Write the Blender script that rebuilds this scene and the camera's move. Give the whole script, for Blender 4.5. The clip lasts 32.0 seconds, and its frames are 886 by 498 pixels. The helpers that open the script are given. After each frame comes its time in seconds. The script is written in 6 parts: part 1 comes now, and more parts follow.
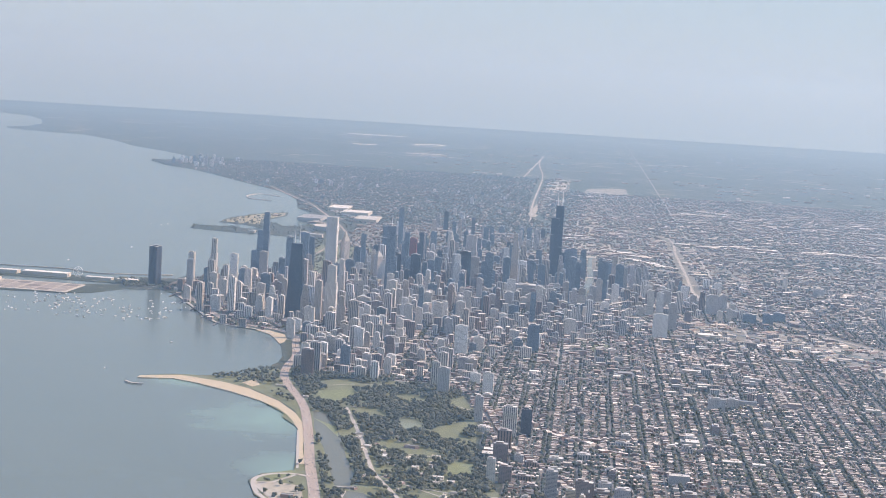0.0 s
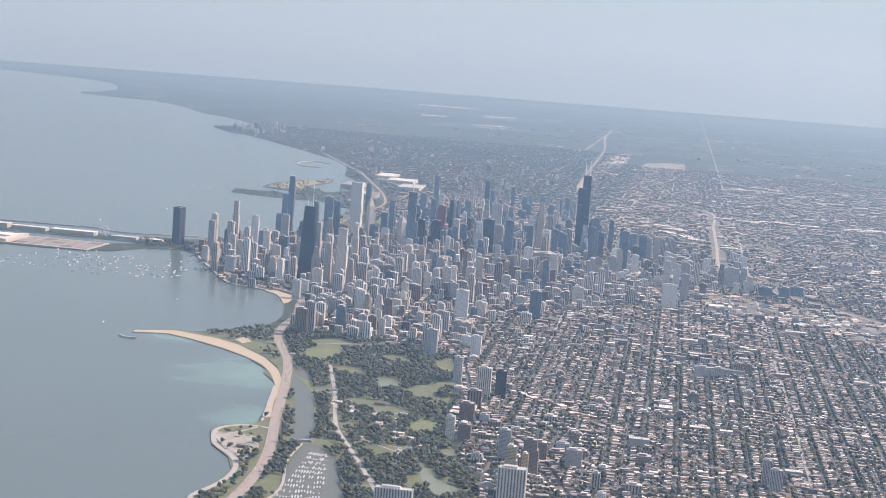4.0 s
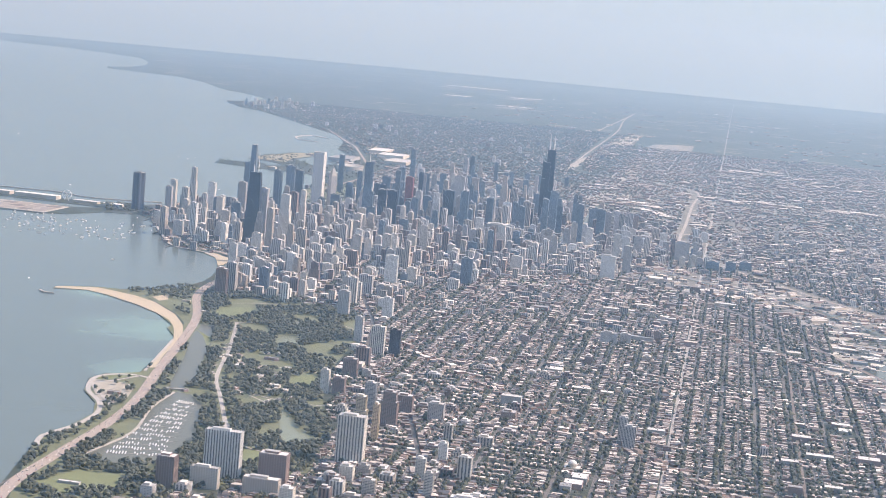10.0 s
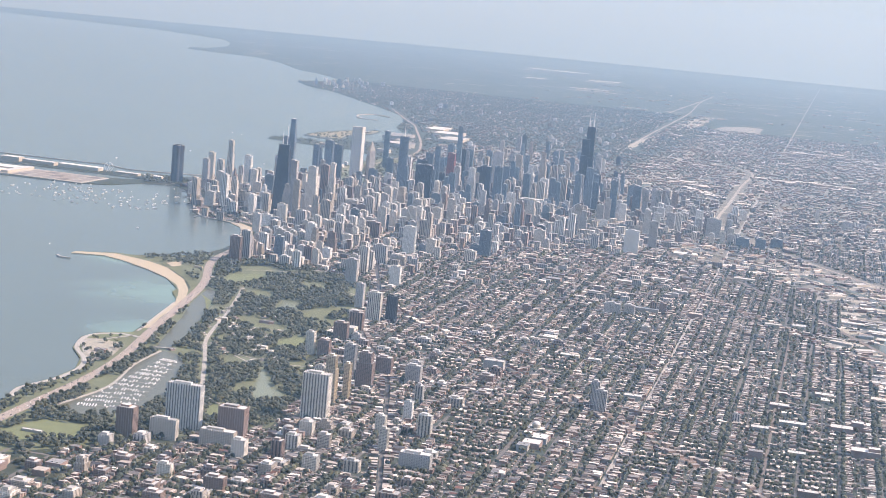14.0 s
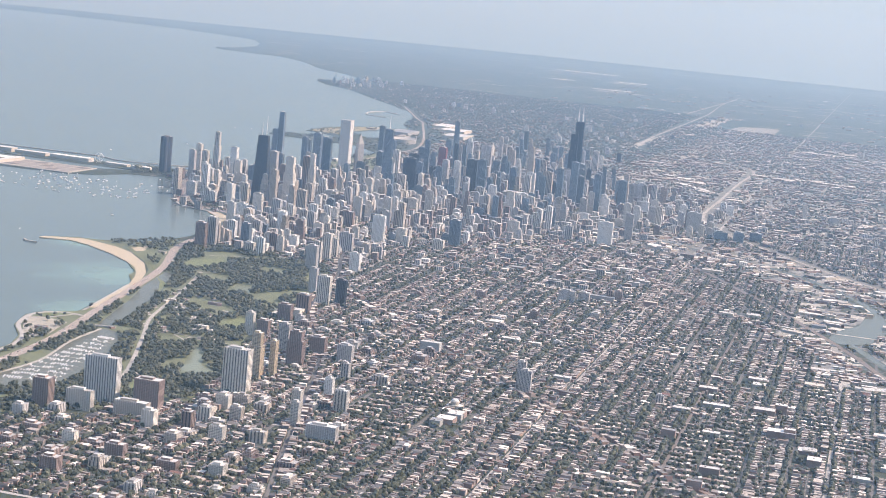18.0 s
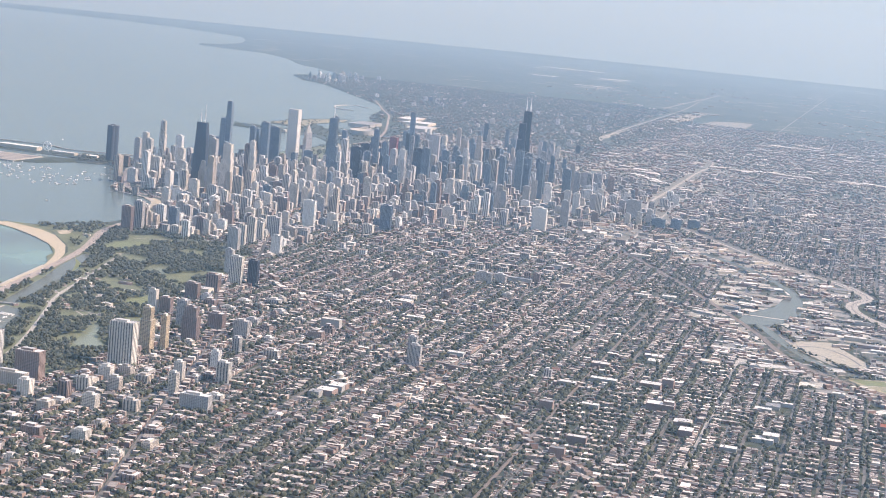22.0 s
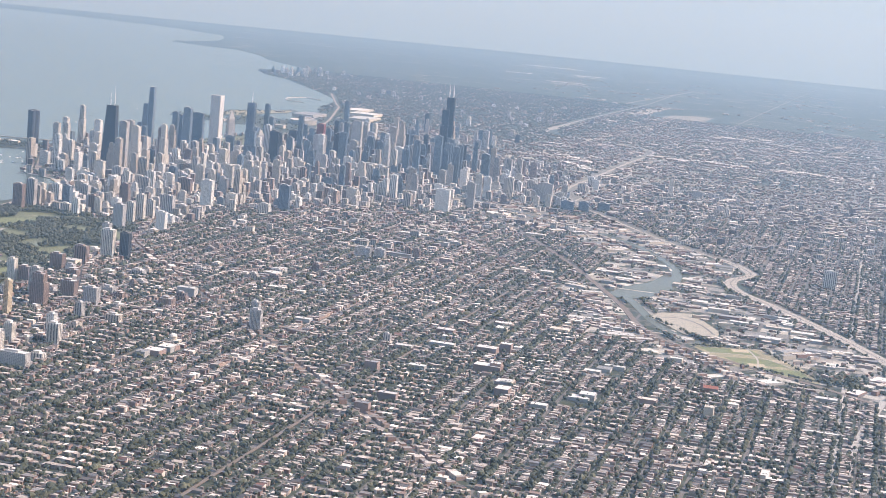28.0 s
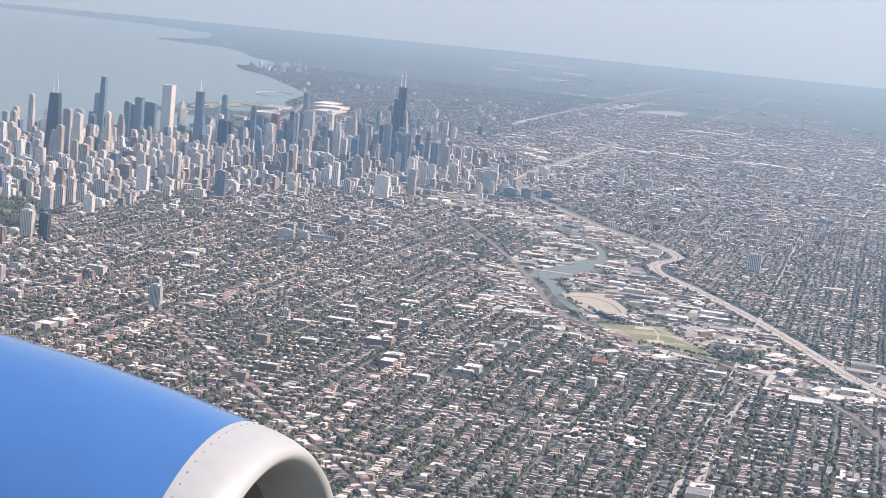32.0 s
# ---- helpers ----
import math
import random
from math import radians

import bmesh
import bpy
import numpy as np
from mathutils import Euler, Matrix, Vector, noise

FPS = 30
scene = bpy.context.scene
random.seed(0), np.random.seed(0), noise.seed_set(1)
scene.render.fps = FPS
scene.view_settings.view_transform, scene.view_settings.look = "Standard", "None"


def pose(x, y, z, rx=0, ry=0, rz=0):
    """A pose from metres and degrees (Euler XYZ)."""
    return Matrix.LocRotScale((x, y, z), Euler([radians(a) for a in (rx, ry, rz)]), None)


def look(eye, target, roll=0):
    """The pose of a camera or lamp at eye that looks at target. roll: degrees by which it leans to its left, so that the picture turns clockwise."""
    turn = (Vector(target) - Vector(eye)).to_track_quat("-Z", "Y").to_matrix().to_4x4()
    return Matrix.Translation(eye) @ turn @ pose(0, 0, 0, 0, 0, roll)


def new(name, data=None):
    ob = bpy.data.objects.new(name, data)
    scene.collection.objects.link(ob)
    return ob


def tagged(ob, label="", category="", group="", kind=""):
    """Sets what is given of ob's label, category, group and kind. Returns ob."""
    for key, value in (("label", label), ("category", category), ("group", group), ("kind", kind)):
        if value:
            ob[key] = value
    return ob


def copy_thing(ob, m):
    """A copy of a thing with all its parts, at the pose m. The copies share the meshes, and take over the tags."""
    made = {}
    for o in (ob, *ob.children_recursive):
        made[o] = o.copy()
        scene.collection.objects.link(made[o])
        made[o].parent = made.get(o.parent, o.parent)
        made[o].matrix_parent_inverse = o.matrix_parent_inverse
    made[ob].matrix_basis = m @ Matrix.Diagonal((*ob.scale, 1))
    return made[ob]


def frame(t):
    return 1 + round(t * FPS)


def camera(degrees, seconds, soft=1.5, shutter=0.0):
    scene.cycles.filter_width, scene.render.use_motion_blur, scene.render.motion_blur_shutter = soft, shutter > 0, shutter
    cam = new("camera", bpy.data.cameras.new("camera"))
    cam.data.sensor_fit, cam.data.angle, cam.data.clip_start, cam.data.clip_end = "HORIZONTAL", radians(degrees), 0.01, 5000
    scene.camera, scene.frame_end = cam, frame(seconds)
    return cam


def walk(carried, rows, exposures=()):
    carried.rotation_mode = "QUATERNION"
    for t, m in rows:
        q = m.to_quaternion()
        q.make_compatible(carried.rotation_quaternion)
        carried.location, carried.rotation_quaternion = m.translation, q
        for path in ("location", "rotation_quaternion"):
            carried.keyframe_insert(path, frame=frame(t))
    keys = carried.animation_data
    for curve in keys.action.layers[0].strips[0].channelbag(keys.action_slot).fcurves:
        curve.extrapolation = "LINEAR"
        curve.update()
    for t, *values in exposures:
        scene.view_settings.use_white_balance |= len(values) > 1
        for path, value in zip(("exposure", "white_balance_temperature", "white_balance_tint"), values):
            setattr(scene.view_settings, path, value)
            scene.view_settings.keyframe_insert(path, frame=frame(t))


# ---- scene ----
# One unit is ten metres of the real city (a tenth of true size), so that the horizon lies within the camera's reach.
cam = camera(29.96, 32.0, 0.9)
PATH = [
    (0, (-106.133, 925.220, 110.445), (-84.518, 727.387, 90.573), 3.43),
    (0.5, (-110.584, 925.560, 110.352), (-87.991, 727.879, 90.052), 3.48),
    (1, (-115.025, 925.886, 110.255), (-90.536, 728.494, 89.365), 3.74),
    (1.5, (-119.453, 926.201, 110.153), (-94.268, 728.951, 88.746), 3.75),
    (2, (-123.871, 926.504, 110.045), (-97.722, 729.472, 87.803), 3.74),
    (2.5, (-128.277, 926.794, 109.932), (-100.915, 729.969, 87.323), 3.92),
    (4.5, (-145.792, 927.833, 109.429), (-113.248, 731.943, 85.602), 4.38),
    (5, (-150.144, 928.063, 109.290), (-117.277, 732.222, 85.496), 4.41),
    (5.5, (-154.485, 928.280, 109.146), (-121.544, 732.459, 85.292), 4.38),
    (6, (-158.815, 928.486, 108.997), (-124.836, 732.897, 84.698), 4.51),
    (6.5, (-163.134, 928.679, 108.843), (-128.555, 733.210, 84.426), 4.60),
    (7, (-167.443, 928.861, 108.683), (-132.688, 733.425, 84.253), 4.61),
    (7.5, (-171.742, 929.030, 108.518), (-136.953, 733.629, 83.862), 4.64),
    (8, (-176.031, 929.188, 108.347), (-140.850, 733.880, 83.501), 4.75),
    (8.5, (-180.309, 929.334, 108.172), (-144.332, 734.225, 82.910), 4.89),
    (9, (-184.577, 929.467, 107.991), (-148.055, 734.481, 82.565), 4.96),
    (9.5, (-188.835, 929.589, 107.804), (-152.053, 734.693, 82.063), 4.99),
    (10, (-193.083, 929.699, 107.613), (-155.769, 734.949, 81.535), 5.14),
    (10.5, (-197.321, 929.797, 107.416), (-159.486, 735.187, 81.046), 5.19),
    (11, (-201.549, 929.884, 107.213), (-163.222, 735.417, 80.499), 5.23),
    (11.5, (-205.767, 929.958, 107.005), (-166.721, 735.693, 79.866), 5.35),
    (12, (-209.976, 930.021, 106.792), (-170.757, 735.798, 79.601), 5.32),
    (12.5, (-214.175, 930.072, 106.574), (-174.729, 735.911, 79.272), 5.35),
    (13, (-218.365, 930.112, 106.350), (-178.682, 736.027, 78.844), 5.38),
    (13.5, (-222.545, 930.139, 106.121), (-181.255, 736.444, 78.244), 5.48),
    (14, (-226.716, 930.155, 105.886), (-178.609, 738.188, 76.998), 5.32),
    (14.5, (-230.877, 930.160, 105.646), (-179.463, 739.116, 76.342), 5.30),
    (16.5, (-247.433, 930.061, 104.630), (-194.331, 739.433, 75.628), 5.59),
    (17, (-251.549, 930.007, 104.363), (-198.447, 739.377, 75.376), 5.55),
    (17.5, (-255.657, 929.942, 104.090), (-202.571, 739.303, 75.131), 5.58),
    (18, (-259.756, 929.866, 103.811), (-206.692, 739.216, 74.882), 5.56),
    (18.5, (-263.846, 929.778, 103.527), (-210.754, 739.143, 74.551), 5.56),
    (19, (-267.928, 929.678, 103.238), (-214.771, 739.074, 74.181), 5.57),
    (19.5, (-272.001, 929.568, 102.943), (-218.848, 738.956, 73.927), 5.56),
    (20, (-276.066, 929.445, 102.642), (-222.822, 738.837, 73.769), 5.55),
    (20.5, (-280.123, 929.312, 102.336), (-227.006, 738.666, 73.473), 5.53),
    (21, (-284.171, 929.167, 102.024), (-231.025, 738.547, 73.044), 5.53),
    (21.5, (-288.211, 929.010, 101.707), (-235.005, 738.419, 72.655), 5.56),
    (22, (-292.244, 928.843, 101.384), (-239.052, 738.236, 72.404), 5.54),
    (22.5, (-296.268, 928.664, 101.055), (-243.155, 738.025, 72.145), 5.58),
    (23, (-300.284, 928.474, 100.721), (-247.195, 737.826, 71.823), 5.52),
    (23.5, (-304.293, 928.272, 100.381), (-251.139, 737.635, 71.537), 5.53),
    (24, (-308.293, 928.060, 100.036), (-255.149, 737.411, 71.247), 5.58),
    (24.5, (-312.287, 927.836, 99.685), (-259.126, 737.194, 70.883), 5.56),
    (25, (-316.272, 927.601, 99.328), (-263.102, 736.959, 70.545), 5.54),
    (25.5, (-320.250, 927.355, 98.966), (-267.016, 736.731, 70.180), 5.48),
    (27.5, (-336.089, 926.259, 97.459), (-282.828, 735.638, 68.708), 5.49),
    (28, (-340.031, 925.958, 97.068), (-286.754, 735.339, 68.328), 5.51),
    (28.5, (-343.966, 925.645, 96.671), (-290.683, 735.025, 67.951), 5.51),
    (29, (-347.894, 925.322, 96.269), (-294.611, 734.700, 67.557), 5.52),
    (29.5, (-351.815, 924.987, 95.861), (-298.541, 734.360, 67.172), 5.53),
    (30, (-355.729, 924.642, 95.447), (-302.463, 734.010, 66.773), 5.54),
    (30.5, (-359.637, 924.286, 95.027), (-306.328, 733.664, 66.367), 5.51),
    (31, (-363.538, 923.919, 94.602), (-310.154, 733.317, 65.946), 5.52),
    (31.5, (-367.432, 923.541, 94.170), (-314.032, 732.951, 65.465), 5.52),
    (32, (-371.320, 923.152, 93.733), (-317.772, 732.600, 65.053), 5.46),
]
walk(cam, [(t, look(eye, target, roll)) for t, eye, target, roll in PATH], [(0.0, 0.6, 6420, 20), (6.0, 0.64, 6450, 20), (12.0, 0.82, 6470, 20), (18.0, 0.77, 6430, 19), (32.0, 0.76, 6420, 19)])

# ---- light ----
SUN_AZ, SUN_EL = radians(254), radians(44)
world = bpy.data.worlds.new("sky")
scene.world = world
world.use_nodes = True
wn = world.node_tree.nodes
sky = wn.new("ShaderNodeTexSky")
sky.sky_type = "NISHITA"
sky.sun_disc = False
sky.sun_elevation, sky.sun_rotation = SUN_EL, SUN_AZ
sky.altitude, sky.air_density, sky.dust_density, sky.ozone_density = 900, 1.6, 0.4, 2.0
wn["Background"].inputs["Strength"].default_value = 0.125
veil = wn.new("ShaderNodeMix")
veil.data_type = "RGBA"
veil.inputs["Factor"].default_value = 0.86
cirrus = wn.new("ShaderNodeTexNoise")
cirrus.inputs["Scale"].default_value, cirrus.inputs["Detail"].default_value = 1.6, 5
stretch = wn.new("ShaderNodeMapping")
stretch.inputs["Scale"].default_value = (1.5, 1.5, 16)
where = wn.new("ShaderNodeTexCoord")
thin = wn.new("ShaderNodeMix")
thin.data_type = "RGBA"
thin.inputs["A"].default_value = (2.05, 2.85, 3.48, 1)
thin.inputs["B"].default_value = (2.35, 3.1, 3.66, 1)
world.node_tree.links.new(where.outputs["Generated"], stretch.inputs["Vector"])
world.node_tree.links.new(stretch.outputs["Vector"], cirrus.inputs["Vector"])
world.node_tree.links.new(cirrus.outputs["Fac"], thin.inputs["Factor"])
# Low over the horizon the air is thick and blue.
up = wn.new("ShaderNodeSeparateXYZ")
world.node_tree.links.new(where.outputs["Generated"], up.inputs["Vector"])
low = wn.new("ShaderNodeMapRange")
low.interpolation_type = "SMOOTHSTEP"
low.inputs["From Min"].default_value, low.inputs["From Max"].default_value = -0.03, 0.006
world.node_tree.links.new(up.outputs["Z"], low.inputs["Value"])
bank = wn.new("ShaderNodeMix")
bank.data_type = "RGBA"
bank.inputs["A"].default_value = (1.75, 2.55, 3.3, 1)
world.node_tree.links.new(low.outputs["Result"], bank.inputs["Factor"])
world.node_tree.links.new(thin.outputs["Result"], bank.inputs["B"])
world.node_tree.links.new(bank.outputs["Result"], veil.inputs["B"])
world.node_tree.links.new(sky.outputs["Color"], veil.inputs["A"])
world.node_tree.links.new(veil.outputs["Result"], wn["Background"].inputs["Color"])
# The veil thins out towards the zenith.
high = wn.new("ShaderNodeMapRange")
high.interpolation_type = "SMOOTHSTEP"
high.inputs["From Min"].default_value, high.inputs["From Max"].default_value = 0.12, 0.6
high.inputs["To Min"].default_value, high.inputs["To Max"].default_value = 0.88, 0.2
world.node_tree.links.new(up.outputs["Z"], high.inputs["Value"])
world.node_tree.links.new(high.outputs["Result"], veil.inputs["Factor"])
sun = new("sun", bpy.data.lights.new("sun", "SUN"))
sun.data.energy, sun.data.angle, sun.data.color = 5.0, radians(0.6), (1.0, 0.875, 0.73)
to_sun = Vector((math.sin(SUN_AZ) * math.cos(SUN_EL), math.cos(SUN_AZ) * math.cos(SUN_EL), math.sin(SUN_EL)))
sun.matrix_world = look(to_sun * 500, (0, 0, 0))

# ---- materials ----
def ramp_of(nt, stops, interp="LINEAR"):
    r = nt.nodes.new("ShaderNodeValToRGB")
    r.color_ramp.interpolation = interp
    el = r.color_ramp.elements
    while len(el) > 1:
        el.remove(el[-1])
    el[0].position, el[0].color = stops[0][0], (*stops[0][1], 1)
    for p, c in stops[1:]:
        e = el.new(p)
        e.color = (*c, 1)
    return r


def noise_of(nt, vec, scale, detail=3.0):
    n = nt.nodes.new("ShaderNodeTexNoise")
    n.inputs["Scale"].default_value, n.inputs["Detail"].default_value = scale, detail
    nt.links.new(vec, n.inputs["Vector"])
    return n.outputs["Fac"]


def mixed(nt, fac, a, b, mode="MIX"):
    m = nt.nodes.new("ShaderNodeMix")
    m.data_type, m.blend_type = "RGBA", mode
    for sock, v in ((m.inputs["Factor"], fac), (m.inputs["A"], a), (m.inputs["B"], b)):
        if isinstance(v, bpy.types.NodeSocket):
            nt.links.new(v, sock)
        elif isinstance(v, (int, float)):
            sock.default_value = v
        else:
            sock.default_value = (*v, 1)
    return m.outputs["Result"]


def math_of(nt, op, a, b=0.0):
    m = nt.nodes.new("ShaderNodeMath")
    m.operation = op
    for sock, v in ((m.inputs[0], a), (m.inputs[1], b)):
        if isinstance(v, bpy.types.NodeSocket):
            nt.links.new(v, sock)
        else:
            sock.default_value = v
    return m.outputs[0]


def base_mat(name, rough=0.8, metal=0.0, spec=0.3):
    m = bpy.data.materials.new(name)
    m.use_nodes = True
    nt = m.node_tree
    p = nt.nodes["Principled BSDF"]
    p.inputs["Roughness"].default_value, p.inputs["Metallic"].default_value = rough, metal
    p.inputs["Specular IOR Level"].default_value = spec
    geo = nt.nodes.new("ShaderNodeNewGeometry")
    return m, nt, p, geo


def plain(name, col, rough=0.8, metal=0.0, spread=0.18, scale=0.6, per_object=0.0):
    """One colour with soft blotches and fine grain, and a slight shift from object to object."""
    m, nt, p, geo = base_mat(name, rough, metal)
    lo, hi = [c * (1 - spread) for c in col], [min(1, c * (1 + spread)) for c in col]
    c = mixed(nt, noise_of(nt, geo.outputs["Position"], scale, 4), lo, hi)
    c = mixed(nt, math_of(nt, "MULTIPLY", noise_of(nt, geo.outputs["Position"], scale * 9, 2), 0.35), c, [v * 0.6 for v in col])
    if per_object:
        info = nt.nodes.new("ShaderNodeObjectInfo")
        hsv = nt.nodes.new("ShaderNodeHueSaturation")
        nt.links.new(c, hsv.inputs["Color"])
        nt.links.new(math_of(nt, "ADD", math_of(nt, "MULTIPLY", info.outputs["Random"], per_object), 1 - per_object / 2), hsv.inputs["Value"])
        c = hsv.outputs["Color"]
    nt.links.new(c, p.inputs["Base Color"])
    return m


def warm(stops, r=1.06, b=0.97):
    """The same palette, a little redder."""
    return [(p, (c[0] * r, c[1], c[2] * b)) for p, c in stops]


def island(name, stops, rough=0.85, grain=0.25, scale=1.5):
    """A palette from which each separate piece takes its own colour, with stains over it."""
    m, nt, p, geo = base_mat(name, rough)
    r = ramp_of(nt, stops, "CONSTANT")
    nt.links.new(geo.outputs["Random Per Island"], r.inputs["Fac"])
    n = noise_of(nt, geo.outputs["Position"], scale, 4)
    c = mixed(nt, grain, r.outputs["Color"], ramp_tone(nt, n), "MULTIPLY")
    nt.links.new(c, p.inputs["Base Color"])
    return m


def ramp_tone(nt, fac):
    r = ramp_of(nt, [(0.25, (0.25, 0.25, 0.25)), (0.75, (1.6, 1.6, 1.6))])
    nt.links.new(fac, r.inputs["Fac"])
    return r.outputs["Color"]


def ground_mat():
    """Far suburbs: roofs, yards and trees too small to tell apart, laid on the street grid."""
    m, nt, p, geo = base_mat("city_ground", 0.9)
    pos = geo.outputs["Position"]
    v = nt.nodes.new("ShaderNodeTexVoronoi")
    v.inputs["Scale"].default_value = 0.55
    nt.links.new(pos, v.inputs["Vector"])
    sep = nt.nodes.new("ShaderNodeSeparateColor")
    nt.links.new(v.outputs["Color"], sep.inputs["Color"])
    bits = ramp_of(nt, [(0.0, (0.03, 0.04, 0.026)), (0.35, (0.05, 0.06, 0.042)), (0.6, (0.07, 0.073, 0.064)), (0.88, (0.13, 0.125, 0.11)), (0.975, (0.34, 0.32, 0.3))], "CONSTANT")
    nt.links.new(sep.outputs["Red"], bits.inputs["Fac"])
    woods = ramp_of(nt, [(0.42, (0, 0, 0)), (0.58, (1, 1, 1))])
    nt.links.new(noise_of(nt, pos, 0.006, 5), woods.inputs["Fac"])
    trees = mixed(nt, noise_of(nt, pos, 0.35, 4), (0.024, 0.034, 0.02), (0.06, 0.07, 0.042))
    c = mixed(nt, math_of(nt, "MULTIPLY", woods.outputs["Color"], 0.75), bits.outputs["Color"], trees)
    # whole blocks of works, fields and lakes
    wide = nt.nodes.new("ShaderNodeMapping")
    wide.inputs["Scale"].default_value = (0.035, 0.06, 1)
    nt.links.new(pos, wide.inputs["Vector"])
    w = nt.nodes.new("ShaderNodeTexVoronoi")
    w.inputs["Scale"].default_value = 1.0
    nt.links.new(wide.outputs["Vector"], w.inputs["Vector"])
    ws = nt.nodes.new("ShaderNodeSeparateColor")
    nt.links.new(w.outputs["Color"], ws.inputs["Color"])
    pale = mixed(nt, noise_of(nt, pos, 0.25, 4), (0.06, 0.065, 0.06), (0.5, 0.47, 0.42))
    busy = ramp_of(nt, [(0.4, (0, 0, 0)), (0.62, (1, 1, 1))])
    nt.links.new(noise_of(nt, pos, 0.0035, 3), busy.inputs["Fac"])
    north = nt.nodes.new("ShaderNodeSeparateXYZ")
    nt.links.new(pos, north.inputs["Vector"])
    outer = math_of(nt, "MULTIPLY", math_of(nt, "LESS_THAN", north.outputs["Y"], -850), busy.outputs["Color"])
    c = mixed(nt, math_of(nt, "MULTIPLY", math_of(nt, "GREATER_THAN", ws.outputs["Red"], 0.93), outer), c, pale)
    c = mixed(nt, math_of(nt, "MULTIPLY", math_of(nt, "LESS_THAN", ws.outputs["Red"], 0.2), 0.8), c, trees)
    nt.links.new(c, p.inputs["Base Color"])
    return m


def water_mat(name, deep, shallow, scale, bays=(), spec=0.45):
    """Open water, paler over the sandy bottom of the bays named by centre and reach."""
    m, nt, p, geo = base_mat(name, 0.22, 0.0, spec)
    pos = geo.outputs["Position"]
    c = mixed(nt, noise_of(nt, pos, 0.012, 3), deep, shallow)
    for x, y, reach in bays:
        d = nt.nodes.new("ShaderNodeVectorMath")
        d.operation = "DISTANCE"
        d.inputs[1].default_value = (x, y, 0)
        nt.links.new(pos, d.inputs[0])
        wob = math_of(nt, "MULTIPLY", math_of(nt, "SUBTRACT", noise_of(nt, pos, 0.08, 3), 0.5), reach)
        far = math_of(nt, "DIVIDE", math_of(nt, "ADD", d.outputs["Value"], wob), reach)
        r = ramp_of(nt, [(0.15, (0.85, 0.85, 0.85)), (1.0, (0, 0, 0))])
        nt.links.new(far, r.inputs["Fac"])
        c = mixed(nt, r.outputs["Color"], c, (0.16, 0.25, 0.21))
    nt.links.new(c, p.inputs["Base Color"])
    b = nt.nodes.new("ShaderNodeBump")
    b.inputs["Strength"].default_value, b.inputs["Distance"].default_value = 0.1, 0.05
    nt.links.new(noise_of(nt, pos, scale, 3), b.inputs["Height"])
    nt.links.new(b.outputs["Normal"], p.inputs["Normal"])
    return m


def facade_mat(name, wall, glass, share=0.5, storey=0.36, block=False):
    """Window bays: a sill band and a strip of panes on every floor, some panes lighter than others; for many blocks in one mesh, broad upright strips and a tone for each."""
    m, nt, p, geo = base_mat(name, 0.4)
    co = nt.nodes.new("ShaderNodeTexCoord")
    sep = nt.nodes.new("ShaderNodeSeparateXYZ")
    nt.links.new(co.outputs["Object"], sep.inputs["Vector"])
    floor = math_of(nt, "FRACT", math_of(nt, "DIVIDE", sep.outputs["Z"], storey))
    band = math_of(nt, "LESS_THAN", floor, 1 - share)
    cell = nt.nodes.new("ShaderNodeTexWhiteNoise")
    snap = nt.nodes.new("ShaderNodeVectorMath")
    snap.operation = "SNAP"
    snap.inputs[1].default_value = (0.45, 0.45, storey)
    nt.links.new(co.outputs["Object"], snap.inputs[0])
    nt.links.new(snap.outputs[0], cell.inputs["Vector"])
    pane = mixed(nt, cell.outputs["Value"], [g * 0.5 for g in glass], [min(1, g * 1.7) for g in glass])
    c = mixed(nt, band, pane, wall)
    info = nt.nodes.new("ShaderNodeObjectInfo")
    chance, spread = info.outputs["Random"], 0.4
    if block:
        along = math_of(nt, "ADD", sep.outputs["X"], sep.outputs["Y"])
        strip_of = math_of(nt, "LESS_THAN", math_of(nt, "FRACT", math_of(nt, "DIVIDE", along, 0.83)), 0.42)
        c = mixed(nt, strip_of, c, pane)
        chance, spread = geo.outputs["Random Per Island"], 0.95
    hsv = nt.nodes.new("ShaderNodeHueSaturation")
    nt.links.new(c, hsv.inputs["Color"])
    nt.links.new(math_of(nt, "ADD", math_of(nt, "MULTIPLY", chance, spread), 1.05 - spread / 2), hsv.inputs["Value"])
    nt.links.new(hsv.outputs["Color"], p.inputs["Base Color"])
    nt.links.new(math_of(nt, "ADD", math_of(nt, "MULTIPLY", band, 0.5), 0.2), p.inputs["Roughness"])
    return m


GROUND = ground_mat()
LAKE = water_mat("lake_water", (0.088, 0.113, 0.105), (0.108, 0.13, 0.118), 1.2, [(0, 408, 34), (-18, 470, 20), (36, 232, 14), (45, 356, 16)])
POND = water_mat("pond_water", (0.15, 0.17, 0.11), (0.19, 0.2, 0.13), 2.0, (), 0.2)
RIVER = water_mat("river_water", (0.1, 0.105, 0.085), (0.13, 0.13, 0.1), 2.0, (), 0.12)
ROOFS = island("flat_roofs", warm([(0, (0.085, 0.083, 0.085)), (0.1, (0.17, 0.165, 0.158)), (0.24, (0.24, 0.225, 0.21)), (0.42, (0.32, 0.298, 0.272)), (0.58, (0.19, 0.145, 0.122)), (0.66, (0.42, 0.397, 0.367)), (0.86, (0.56, 0.54, 0.5)), (0.95, (0.76, 0.74, 0.7))]))
